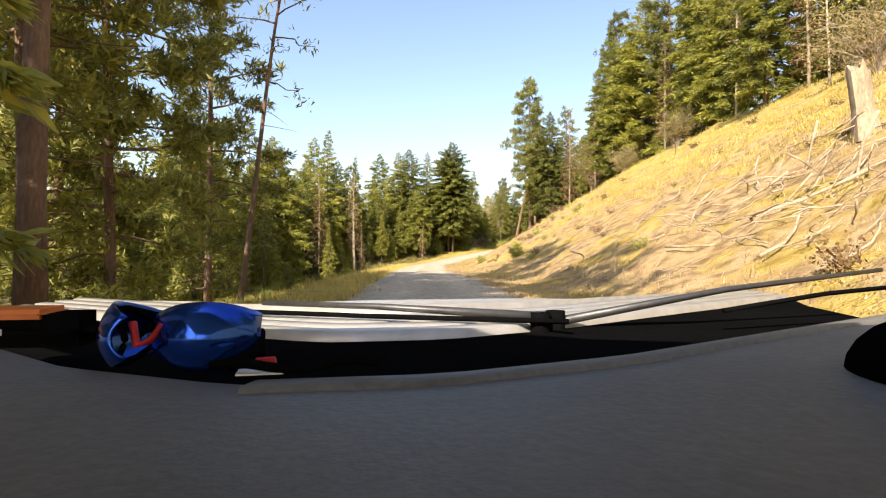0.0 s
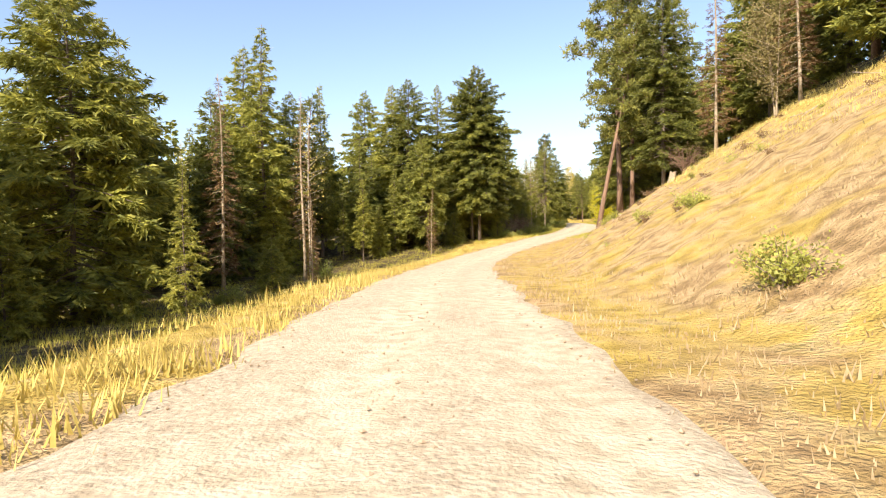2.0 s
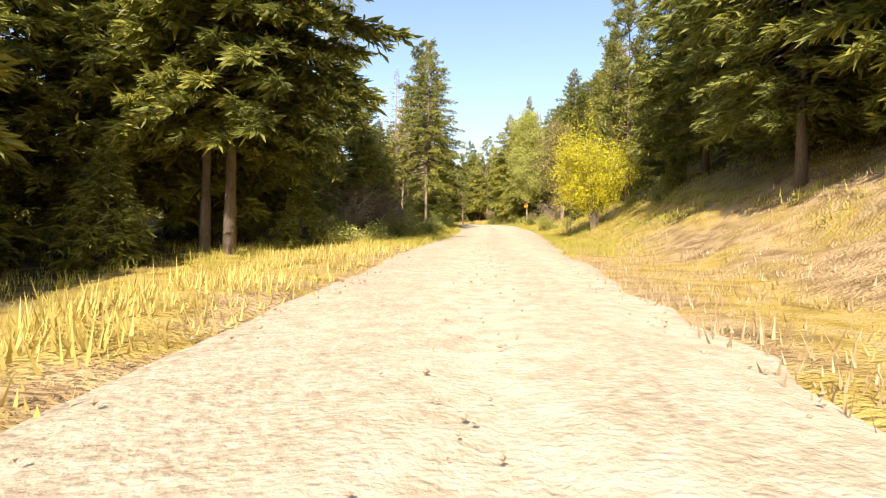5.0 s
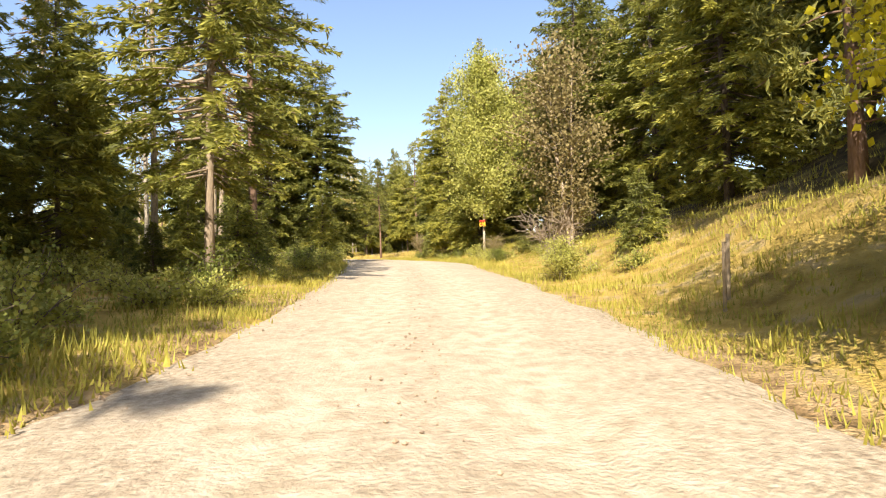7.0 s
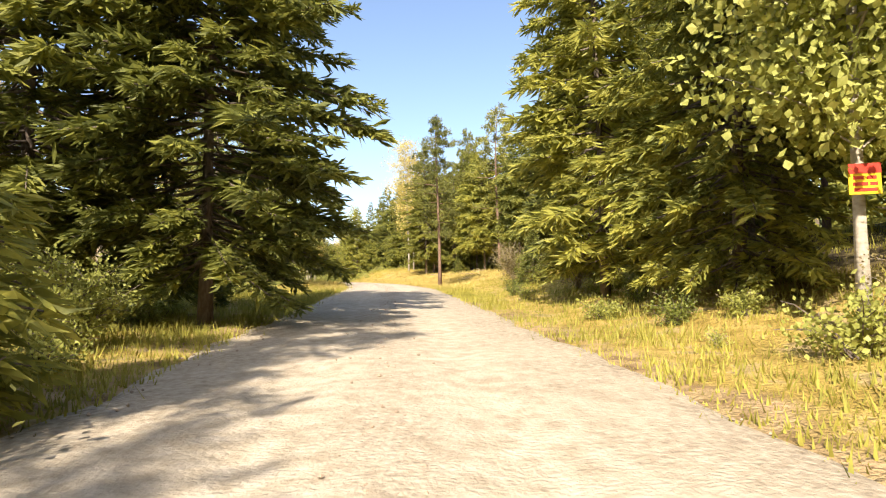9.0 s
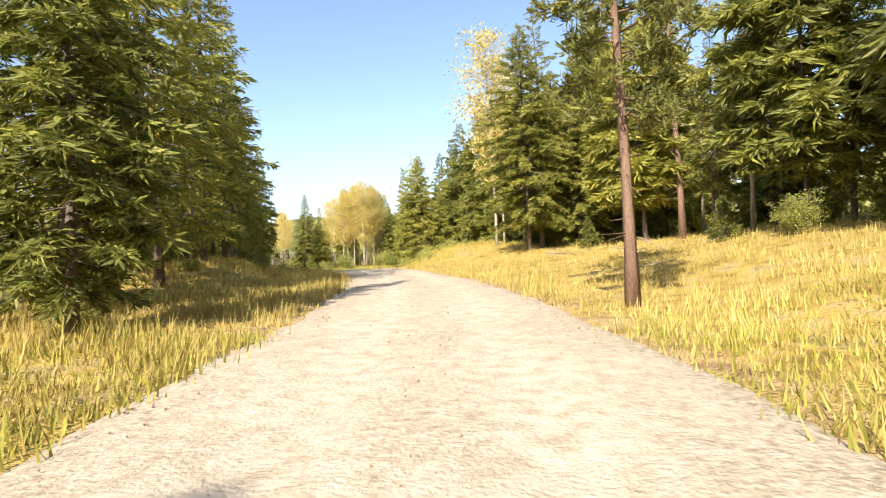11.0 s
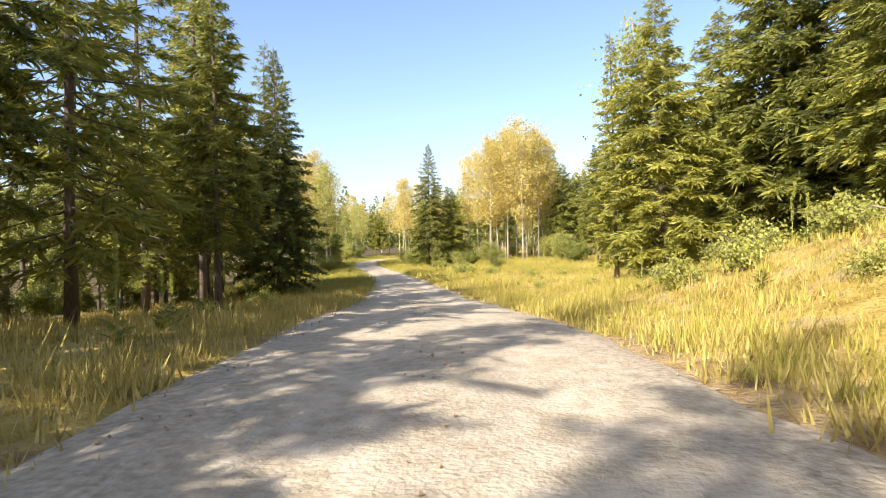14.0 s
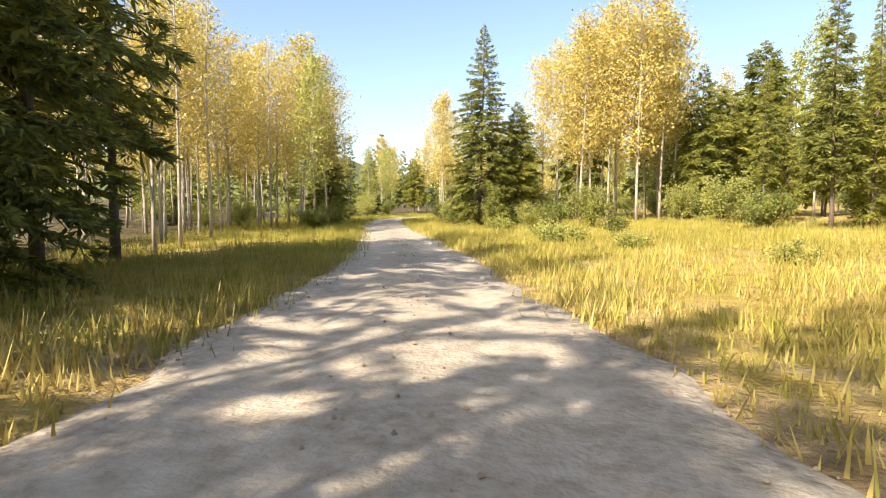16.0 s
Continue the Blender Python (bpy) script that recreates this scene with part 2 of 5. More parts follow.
def ground_z(x, y):
    x, y = np.asarray(x, float), np.asarray(y, float)
    d = across(x, y)
    road, half = np.interp(y, fine_y, FINE_Z), bank(y, HALF)
    out_r = np.maximum(d - half - 0.5, 0)
    far = bank(y, RIGHT_FAR) - half
    near_r, over = np.minimum(out_r, far), np.maximum(out_r - far, 0)
    rise = bank(y, RIGHT_RISE)
    soft = near_r - 0.9 * (1 - np.exp(-near_r / 0.9))
    z = road + rise * soft + rise * 0.62 * 70 * (1 - np.exp(-over / 70))
    out_l = np.maximum(-d - half - 0.6, 0)
    z = z - bank(y, LEFT_FALL) * (1 - np.exp(-np.maximum(out_l - 1.0, 0) / 4.0))
    gate = np.clip((np.abs(d) - half - 0.3) / 3.5, 0, 1) ** 2
    z = z + gate * 1.35 * np.exp(-(((x - 31.5) / 6.5) ** 2 + ((y - 214) / 9.0) ** 2))
    left = np.clip((-d - half - 0.4) / 2.5, 0, 1)
    z = z + left * 0.95 * np.exp(-((d + 8.0) / 3.0) ** 2) * np.exp(-((y - 199) / 12.0) ** 4)
    rough = np.clip((np.abs(d) - half) / 2.0, 0, 1)
    z = z + rough * (0.07 + 0.11 * np.clip(rise * 2 - 0.4, 0, 1) * (d > 0)) * (wave(x, y) + 0.5 * wave(x * 2.6 + 3, y * 2.2))
    rill = np.sin(y * 1.9 + 0.9 * np.sin(d * 0.8)) * np.sin(y * 0.53 + 1.0) + 0.4 * np.sin(y * 3.3 + np.sin(d * 1.7))
    z = z + 0.10 * np.clip(rise * 3 - 1.2, 0, 1) * np.clip((near_r - 0.8) / 2, 0, 1) * np.clip((far - near_r) / 4, 0, 1) * rill
    inner = np.clip((bank(y, ROAD_HALF) + 0.15 - np.abs(d - bank(y, ROAD_MID))) / 0.5, 0, 1)
    return z - 0.10 * inner


def link_mesh(name, verts, faces, mat, parent=None, label="", smooth_faces=False):
    me = bpy.data.meshes.new(name)
    me.from_pydata(verts if isinstance(verts, list) else verts.tolist(), [], faces if isinstance(faces, list) else faces.tolist())
    me.materials.append(mat)
    if smooth_faces:
        me.polygons.foreach_set("use_smooth", np.ones(len(me.polygons), bool))
    me.update()
    ob = new(name, me)
    if parent:
        ob.parent = parent
    if label:
        ob["label"] = label
    return ob


def grid_faces(rows, cols):
    a = (np.arange(rows - 1)[:, None] * cols + np.arange(cols - 1)[None, :]).ravel()
    return np.stack([a, a + 1, a + cols + 1, a + cols], 1)


def build_ground():
    xs = np.concatenate([-np.geomspace(3000, 66, 14), np.arange(-60, -14, 1.5), np.arange(-14, 40, 0.55), np.arange(40, 90, 1.5), np.geomspace(95, 3000, 14)])
    ys = np.concatenate([-np.geomspace(3000, 45, 12), np.arange(-40, 300, 0.95), np.geomspace(302, 3000, 26)])
    X, Y = np.meshgrid(xs, ys)
    Z = ground_z(X, Y)
    far = np.maximum(np.abs(X) - 150, 0) + np.maximum(Y - 420, 0)
    Z = Z + 0.03 * np.minimum(far, 600) * (Y > 0)
    ob = link_mesh("ground", np.stack([X.ravel(), Y.ravel(), Z.ravel()], 1), grid_faces(len(ys), len(xs)), ground_material(), smooth_faces=True)
    d, half = across(X, Y).ravel(), bank(Y, HALF).ravel()
    y = Y.ravel()
    soil = np.clip(1.25 - np.abs(np.abs(d - bank(y, ROAD_MID)) - bank(y, ROAD_HALF)) / 0.8, 0, 1)
    cut = np.clip((d - half) / 1.5, 0, 1) * np.clip((19 - d) / 5, 0, 1) * np.interp(y, [2, 24, 36, 60, 105, 112], [1.0, 0.95, 0.65, 0.7, 0.8, 0])
    soil = np.clip(np.maximum(soil, cut) + 0.25 * wave(X, Y).ravel() * (cut > 0.05), 0, 1)
    edge_l = np.interp(y, [-50, 60, 110, 120, 170, 180, 210, 240, 300], [7, 9, 9, 6.5, 6, 9, 10, 8, 8])
    edge_r = np.interp(y, [-50, 60, 88, 100, 115, 165, 180, 205, 225, 300], [24, 21, 15, 8, 6.5, 7, 14, 16, 48, 48])
    litter = np.maximum(np.clip((-d - edge_l) / 2.5, 0, 1), np.clip((d - edge_r) / 3, 0, 1))
    col = ob.data.color_attributes.new("cover", "FLOAT_COLOR", "POINT")
    col.data.foreach_set("color", np.stack([soil, litter, np.zeros_like(soil), np.ones_like(soil)], 1).ravel())
    return tagged(ob, "forest floor, dry yellow grass and a bare earth bank", "ground", kind="structure")


def build_road():
    ys = np.arange(-40, 330, 0.7)
    us = np.linspace(-1, 1, 25)
    Y, U = np.meshgrid(ys, us, indexing="ij")
    half = bank(Y, ROAD_HALF) + 0.45 + 0.10 * np.sin(Y * 0.8 + U) + 0.08 * np.sin(Y * 2.7 + 2 * U) + 0.05 * np.sin(Y * 6.1 - U)
    d = U * half + bank(Y, ROAD_MID)
    cx, c = np.interp(Y, fine_y, FINE_X), np.interp(Y, fine_y, FINE_C)
    slope = np.sqrt(1 - c * c) * np.sign(np.interp(Y, fine_y, np.gradient(FINE_X)))
    X, YY = cx + d * c, Y - d * slope
    rut = -0.035 * (np.exp(-((np.abs(d) - 0.85) / 0.28) ** 2))
    Z = np.interp(Y, fine_y, FINE_Z) + 0.05 * (1 - U * U) + rut + 0.012 * wave(X * 2, Y * 1.3) - 0.16 * np.clip((np.abs(U) - 0.80) / 0.2, 0, 1) ** 1.5
    ob = link_mesh("road", np.stack([X.ravel(), YY.ravel(), Z.ravel()], 1), grid_faces(len(ys), len(us)), GRAVEL, smooth_faces=True)
    packed = 0.40 + 0.6 * np.exp(-((np.abs(d) - 0.85) / 0.55) ** 2) - 0.5 * np.clip((np.abs(U) - 0.72) / 0.2, 0, 1)
    ob.data.attributes.new("wear", "FLOAT", "POINT").data.foreach_set("value", np.clip(packed, 0, 1).ravel())
    return tagged(ob, "pale dusty gravel forest road with worn wheel tracks", "road", kind="structure")


build_ground()
build_road()


# ---- plants: shapes ----
def rng_of(seed):
    return np.random.default_rng(seed)


def unit(v):
    return v / np.maximum(np.linalg.norm(v, axis=-1, keepdims=True), 1e-9)


def tubes(lines, sides=5, twig_sides=3):
    """Tapered tubes along polylines: each line is (points, radii); the first is the stem."""
    V, F, base = [], [], 0
    full = sides
    for index, (pts, rad) in enumerate(lines):
        sides = full if index == 0 or len(pts) > 6 else twig_sides
        ang = np.arange(sides) * 2 * math.pi / sides
        pts = np.asarray(pts, float)
        n = len(pts)
        tan = unit(np.gradient(pts, axis=0))
        ref = np.where(np.abs(tan[:, 2:3]) > 0.8, [[1.0, 0, 0]], [[0, 0, 1.0]])
        a = unit(np.cross(tan, ref))
        b = np.cross(tan, a)
        ring = pts[:, None] + np.asarray(rad)[:, None, None] * (np.cos(ang)[None, :, None] * a[:, None] + np.sin(ang)[None, :, None] * b[:, None])
        V.append(ring.reshape(-1, 3))
        for i in range(n - 1):
            for k in range(sides):
                F.append((base + i * sides + k, base + i * sides + (k + 1) % sides, base + (i + 1) * sides + (k + 1) % sides, base + (i + 1) * sides + k))
        if index == 0:
            F.append(tuple(base + (n - 1) * sides + k for k in range(sides)))
            F.append(tuple(base + k for k in reversed(range(sides))))
        base += n * sides
    return np.concatenate(V).tolist(), F


def sprays(base, way, width, r, roll=1.45, fan=1):
    """Small pointed leaf shapes: from base along way, as wide as width. fan: how many narrow shapes stand in for each."""
    if fan > 1:
        width = np.asarray(width).reshape(-1, 1)
        side = unit(np.cross(way, np.array([0, 0, 1.0]) + 0.4 * r.normal(size=(len(base), 3)))) * np.linalg.norm(way, axis=1, keepdims=True)
        ways = [way]
        for i in range(1, fan):
            lean = (0.55 if i % 2 else -0.55) * r.uniform(0.6, 1.4, (len(base), 1))
            ways.append(0.72 * way + lean * side + np.array([0, 0, -0.10]) * np.linalg.norm(way, axis=1, keepdims=True))
        starts = [base] + [base + way * r.uniform(0.05, 0.45, (len(base), 1)) for i in range(1, fan)]
        base, way, width = np.concatenate(starts), np.concatenate(ways), np.concatenate([width * (0.62 if fan == 2 else 0.5)] * fan)
    n = len(base)
    flat = unit(np.cross(way, np.array([0, 0, 1.0]) + 0.25 * r.normal(size=(n, 3))))
    up = unit(np.cross(flat, way))
    turn = r.uniform(-roll, roll, (n, 1))
    side = (flat * np.cos(turn) + up * np.sin(turn)) * np.asarray(width).reshape(-1, 1)
    mid = base + 0.5 * way + 0.06 * r.normal(size=(n, 3)) * np.linalg.norm(way, axis=1, keepdims=True)
    V = np.stack([base, mid + side, base + way, mid - side], 1).reshape(-1, 3)
    return V, np.arange(4 * n).reshape(-1, 4)


def thing(name, label, category, group=""):
    return tagged(new(name), label, category, group)


def trunk_line(h, r0, r, bend=0.02, lean=0.0, steps=9):
    t = np.linspace(0, 1, steps)
    way = r.uniform(0, 2 * math.pi)
    off = bend * h * np.sin(t * r.uniform(2, 4)) * t
    pts = np.stack([off * math.cos(way) + lean * h * t, off * math.sin(way), h * t - 0.25 * (t == 0)], 1)
    rad = r0 * (1 - t) ** 0.85 + 0.012
    rad[0] *= 1.35
    return pts, rad


def make_fir(seed, h=16.0, wide=2.7, bare=0.10, branches=190, dense=1.0, leaf=1.0, needle=None, bark=None, label="tall green fir with drooping boughs", droop=1.0, girth=0.8, name="fir_tree", belly=0.0, fan=3):
    r = rng_of(seed)
    tree = thing(name, label, name.replace("_", " "), "forest conifers")
    pts, rad = trunk_line(h, (0.0085 * h + 0.02) * girth, r)
    lines = [(pts, rad)]
    B, W, S = [], [], []
    for i in range(branches):
        u = ((i + r.uniform(0, 1)) / branches) ** 1.12
        z = h * (bare + (0.985 - bare) * u)
        full = np.interp(u, [0, 0.12, 0.3, 0.6, 0.82, 1], [0.62, 0.95, 1.0, 0.59 + 0.30 * belly, 0.29 + 0.26 * belly, 0.045])
        L = wide * full * r.uniform(0.62, 1.18)
        az = i * 2.399 + r.uniform(-0.5, 0.5)
        out = np.array([math.cos(az), math.sin(az), 0])
        core = np.array([np.interp(z, pts[:, 2], pts[:, 0]), np.interp(z, pts[:, 2], pts[:, 1]), z])
        rise = np.interp(u, [0, 0.6, 1], [-0.22, 0.08, 0.75]) * droop + r.uniform(-0.12, 0.12)
        k = np.linspace(0, 1, 3)
        spine = core + out * (L * k)[:, None] + np.stack([0 * k, 0 * k, L * (rise * k - 0.42 * k * k + 0.24 * k**3)], 1)
        lines.append((spine, 0.006 + 0.012 * L * (1 - 0.85 * k)))
        n = int((9 + 17 * L) * dense)
        q = r.uniform(0.12 if u > 0.3 else 0.3, 1.0, n) ** 0.8
        p = np.stack([np.interp(q, k, spine[:, j]) for j in range(3)], 1)
        side = np.cross(out, [0, 0, 1])
        sgn = r.choice([-1, 1], n)[:, None]
        spread = r.uniform(0.25, 1.15, n)[:, None]
        way = unit(out * np.cos(spread) + side * sgn * np.sin(spread) + np.array([0, 0, 1]) * r.normal(-0.34, 0.27, n)[:, None])
        length = (0.20 + 0.24 * L * (1 - 0.55 * q)) * r.uniform(0.7, 1.3, n) * leaf
        p[:, 2] += r.normal(0, 0.05, n)
        B.append(p), W.append(way * length[:, None]), S.append(length * r.uniform(0.11, 0.22, n))
    part_trunk = link_mesh("trunk", *tubes(lines if branches > 100 else lines[:1 + branches // 2], 8), bark or BARK, tree, "brown bark", True)
    V, F = sprays(np.concatenate(B), np.concatenate(W), np.concatenate(S), r, fan=fan)
    link_mesh("crown", V, F, needle or NEEDLE, tree)
    return tree


def make_pine(seed, h=20.0, wide=3.0, bare=0.45, boughs=46, clump=26, leaf=1.0, needle=None, dead=14, lean=0.0, girth=1.0, label="tall pine with a bare lower trunk and open crown"):
    r = rng_of(seed)
    tree = thing("pine_tree", label, "pine tree", "forest conifers")
    pts, rad = trunk_line(h, (0.008 * h + 0.03) * girth, r, 0.03, lean)
    lines = [(pts, rad)]
    B, W, S = [], [], []

    def core_at(z):
        return np.array([np.interp(z, pts[:, 2], pts[:, 0]), np.interp(z, pts[:, 2], pts[:, 1]), z])

    for i in range(dead):
        z = h * r.uniform(0.12, bare + 0.05)
        az, L = r.uniform(0, 6.28), r.uniform(0.5, 1.7)
        k = np.linspace(0, 1, 4)
        sp = core_at(z) + np.stack([L * k * math.cos(az), L * k * math.sin(az), L * (-0.1 * k - 0.35 * k * k * r.uniform(-0.5, 1))], 1)
        lines.append((sp, 0.018 * (1 - 0.8 * k)))
    for i in range(boughs):
        u = (i + r.uniform(0, 1)) / boughs
        z = h * (bare + (0.98 - bare) * u)
        L = wide * np.interp(u, [0, 0.25, 0.7, 1], [0.6, 1.0, 0.75, 0.16]) * r.uniform(0.55, 1.25)
        az = i * 2.399 + r.uniform(-0.6, 0.6)
        rise = np.interp(u, [0, 1], [-0.05, 0.7]) + r.uniform(-0.15, 0.2)
        k = np.linspace(0, 1, 5)
        wob = r.normal(0, 0.07 * L, (5, 3)) * k[:, None]
        sp = core_at(z) + np.stack([L * k * math.cos(az), L * k * math.sin(az), L * (rise * k - 0.2 * k * k)], 1) + wob
        lines.append((sp, 0.008 + 0.018 * L * (1 - 0.85 * k)))
        for j in range(int(2 + 3.2 * L)):
            q = r.uniform(0.3, 1.0) ** 0.7
            c = np.array([np.interp(q, k, sp[:, a]) for a in range(3)]) + r.normal(0, 0.16 * min(L, 1.6), 3) * [1, 1, 0.6]
            n = clump
            way = unit(r.normal(size=(n, 3)) + [0.5 * math.cos(az), 0.5 * math.sin(az), 0.45])
            ln = r.uniform(0.22, 0.46, n) * leaf
            B.append(np.repeat(c[None], n, 0) + 0.12 * r.normal(size=(n, 3))), W.append(way * ln[:, None]), S.append(ln * r.uniform(0.07, 0.15, n))
    link_mesh("trunk", *tubes(lines, 6), BARK_RED, tree, "reddish brown bark", True)
    V, F = sprays(np.concatenate(B), np.concatenate(W), np.concatenate(S), r, 1.5)
    link_mesh("crown", V, F, needle or NEEDLE_PINE, tree)
    return tree


def make_aspen(seed, h=12.0, wide=2.0, bare=0.35, boughs=34, leaves=70, leaf=1.0, foliage=None, bark=None, stems=1, label="slender aspen with yellow autumn leaves", kind="aspen tree"):
    r = rng_of(seed)
    tree = thing(kind.replace(" ", "_"), label, kind, "autumn leaf trees")
    lines, B, W, S = [], [], [], []
    for s in range(stems):
        hs = h * r.uniform(0.75, 1.0) if s else h
        pts, rad = trunk_line(hs, (0.0048 * h + 0.012), r, 0.03, r.uniform(-0.12, 0.12) if stems > 1 else r.uniform(-0.03, 0.03))
        pts[:, :2] += r.normal(0, 0.12 * (stems > 1), 2)
        lines.append((pts, rad))
        for i in range(boughs // stems):
            u = (i + r.uniform(0, 1)) / (boughs // stems)
            z = hs * (bare + (0.97 - bare) * u)
            core = np.array([np.interp(z, pts[:, 2], pts[:, 0]), np.interp(z, pts[:, 2], pts[:, 1]), z])
            L = wide * np.interp(u, [0, 0.35, 0.75, 1], [0.55, 1.0, 0.8, 0.25]) * r.uniform(0.5, 1.2)
            az = i * 2.399 + r.uniform(-0.6, 0.6) + s
            k = np.linspace(0, 1, 4)
            rise = r.uniform(0.35, 1.0)
            sp = core + np.stack([L * k * math.cos(az), L * k * math.sin(az), L * (rise * k - 0.1 * k * k)], 1) + r.normal(0, 0.05 * L, (4, 3)) * k[:, None]
            lines.append((sp, 0.005 + 0.011 * L * (1 - 0.85 * k)))
            n = int(leaves * (0.4 + 0.6 * L / wide))
            q = r.uniform(0.25, 1.05, n)
            p = np.stack([np.interp(q, k, sp[:, j]) for j in range(3)], 1) + r.normal(0, 0.20 + 0.07 * L, (n, 3))
            way = unit(r.normal(size=(n, 3)) + [0, 0, -0.4])
            ln = r.uniform(0.10, 0.19, n) * leaf
            B.append(p), W.append(way * ln[:, None]), S.append(ln * r.uniform(0.32, 0.5, n))
    link_mesh("trunk", *tubes(lines, 5), bark or BARK_PALE, tree, "pale smooth bark with dark marks", True)
    if leaves:
        V, F = sprays(np.concatenate(B), np.concatenate(W), np.concatenate(S), r, 3.0)
        link_mesh("crown", V, F, foliage or LEAF_YELLOW, tree)
    return tree


def make_bush(seed, h=1.2, wide=0.8, stems=14, leaves=30, foliage=None, leaf=1.0, label="low leafy roadside bush", name="bush", bark=None):
    r = rng_of(seed)
    ob = thing(name, label, "bush", "roadside bushes")
    lines, twigs, B = [], [], []
    for i in range(stems):
        az, out, hh = r.uniform(0, 6.28), wide * r.uniform(0.15, 1.0), h * r.uniform(0.5, 1.05)
        k = np.linspace(0, 1, 6)
        sp = np.stack([out * k**1.3 * math.cos(az), out * k**1.3 * math.sin(az), hh * (k - 0.15 * k * k) - 0.04], 1) + r.normal(0, 0.05 * h, (6, 3)) * k[:, None]
        sp[0] = (0.08 * math.cos(az), 0.08 * math.sin(az), -0.06)
        lines.append((sp, 0.004 + 0.010 * h**0.5 * (1 - 0.85 * k)))
        for j in range(5 if h > 1.5 or not leaves else 2):
            a, L, q = az + r.uniform(-1.5, 1.5), 0.32 * h * r.uniform(0.4, 1.1), r.uniform(0.35, 0.9)
            c = np.array([np.interp(q, k, sp[:, m]) for m in range(3)])
            kk = np.linspace(0, 1, 4)
            tw = c + np.stack([L * kk * math.cos(a), L * kk * math.sin(a), L * kk * r.uniform(-0.2, 0.8)], 1) + r.normal(0, 0.05 * L, (4, 3)) * kk[:, None]
            twigs.append((tw, 0.003 + 0.005 * h**0.5 * (1 - 0.8 * kk)))
            if leaves:
                n = leaves // 3
                B.append(np.stack([np.interp(r.uniform(0.2, 1, n), kk, tw[:, m]) for m in range(3)], 1) + r.normal(0, 0.07 * h**0.5, (n, 3)))
        if leaves:
            q = r.uniform(0.3, 1.0, leaves)
            B.append(np.stack([np.interp(q, k, sp[:, m]) for m in range(3)], 1) + r.normal(0, 0.09 * h**0.5, (leaves, 3)))
    small = h < 2
    link_mesh("stem", *tubes(lines + twigs if small else lines, 4), bark or BARK, ob)
    if not small:
        tagged(link_mesh("twig_spray", *tubes(twigs, 4), bark or BARK, ob), kind="stuff")
    if leaves:
        P = np.concatenate(B)
        n = len(P)
        ln = r.uniform(0.07, 0.15, n) * leaf
        V, F = sprays(P, unit(r.normal(size=(n, 3)) + [0, 0, 0.2]) * ln[:, None], ln * 0.4, r, 3.0)
        link_mesh("leaves", V, F, foliage or LEAF_LIME, ob)
    return ob


# ---- plants: where they stand ----
SHELF = Matrix.Translation((0, -900, -60))
MODELS = {}


def stock(key, made):
    """Keeps the first of a kind out on the ground until it is set down."""
    MODELS[key] = [made, False]


def plant(key, x, y, size=1.0, tall=1.0, turn=None, sink=0.08, lean=(0, 0), label=""):
    model = MODELS[key]
    turn = random.uniform(0, 360) if turn is None else turn
    m = Matrix.LocRotScale((x, y, float(ground_z(x, y)) - sink), Euler((radians(lean[0]), radians(lean[1]), radians(turn))), (size, size, size * tall))
    if not model[1]:
        model[1] = True
        ob = model[0]
        ob.matrix_basis = m
        SETTLED.append((model[0], m))
    else:
        ob = model[0].copy()
        scene.collection.objects.link(ob)
        for c in model[0].children:
            k = c.copy()
            scene.collection.objects.link(k)
            k.parent, k.matrix_parent_inverse = ob, c.matrix_parent_inverse
        ob.matrix_basis = m
    if label:
        ob["label"] = label
    TAKEN.append((x, y))
    return ob


SETTLED, TAKEN = [], []
for n in range(4):
    stock(f"big{n}", make_fir(80 + n, 16, [3.4, 3.0, 3.6, 2.7][n], [0.10, 0.14, 0.2, 0.05][n], 290, 1.6, 0.6, fan=2, belly=[1, 0.6, 1, 0.3][n], label="large fir with broad sunlit boughs beside the road"))
# this trunk's sunlit look is put into its paler bark colour
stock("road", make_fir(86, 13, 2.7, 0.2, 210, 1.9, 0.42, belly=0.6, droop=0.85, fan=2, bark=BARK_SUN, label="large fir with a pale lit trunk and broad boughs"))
for n in range(5):
    stock(f"fir{n}", make_fir(10 + n, 16, [3.1, 2.7, 3.5, 2.4, 3.0][n], [0.05, 0.08, 0.05, 0.08, 0.1][n], 200, 0.95, 0.92, belly=[0.5, 0.8, 1.0, 0.2, 0.7][n]))
for n in range(3):
    stock(f"mid{n}", make_fir(30 + n, 16, [2.9, 2.5, 3.3][n], [0.06, 0.14, 0.2][n], 120, 0.75, 1.3, belly=[0.6, 0.3, 0.9][n], label="green fir standing in the woods"))
for n in range(2):
    stock(f"pinem{n}", make_pine(47 + n, 20, [2.7, 3.1][n], [0.4, 0.3][n], 40, 16, 1.4))
for n in range(2):
    stock(f"open{n}", make_fir(74 + n, 16, [2.3, 1.9][n], [0.10, 0.22][n], 130, 0.55, 1.0, girth=0.75, label="thin-crowned dark fir with bare lower twigs"))
for n in range(2):
    stock(f"open{n + 2}", make_fir(76 + n, 16, [2.7, 3.0][n], [0.10, 0.16][n], 110, 2.2, 0.42, belly=0.4, girth=0.8, label="dark fir with gaps of sky between its boughs"))
stock("lowpine", make_pine(49, 18, 3.0, 0.08, 66, 34, label="dark bushy pine with low boughs beside the road"))
for n in range(3):
    stock(f"thin{n}", make_fir(20 + n, 16, [1.6, 2.0, 1.5][n], [0.08, 0.2, 0.28][n], 140, 0.9, 1.1, label="narrow green fir with short boughs"))
for n in range(4):
    stock(f"pine{n}", make_pine(40 + n, 20, [2.6, 3.2, 2.3, 2.9][n], [0.42, 0.35, 0.5, 0.3][n], [50, 58, 44, 56][n], 34))
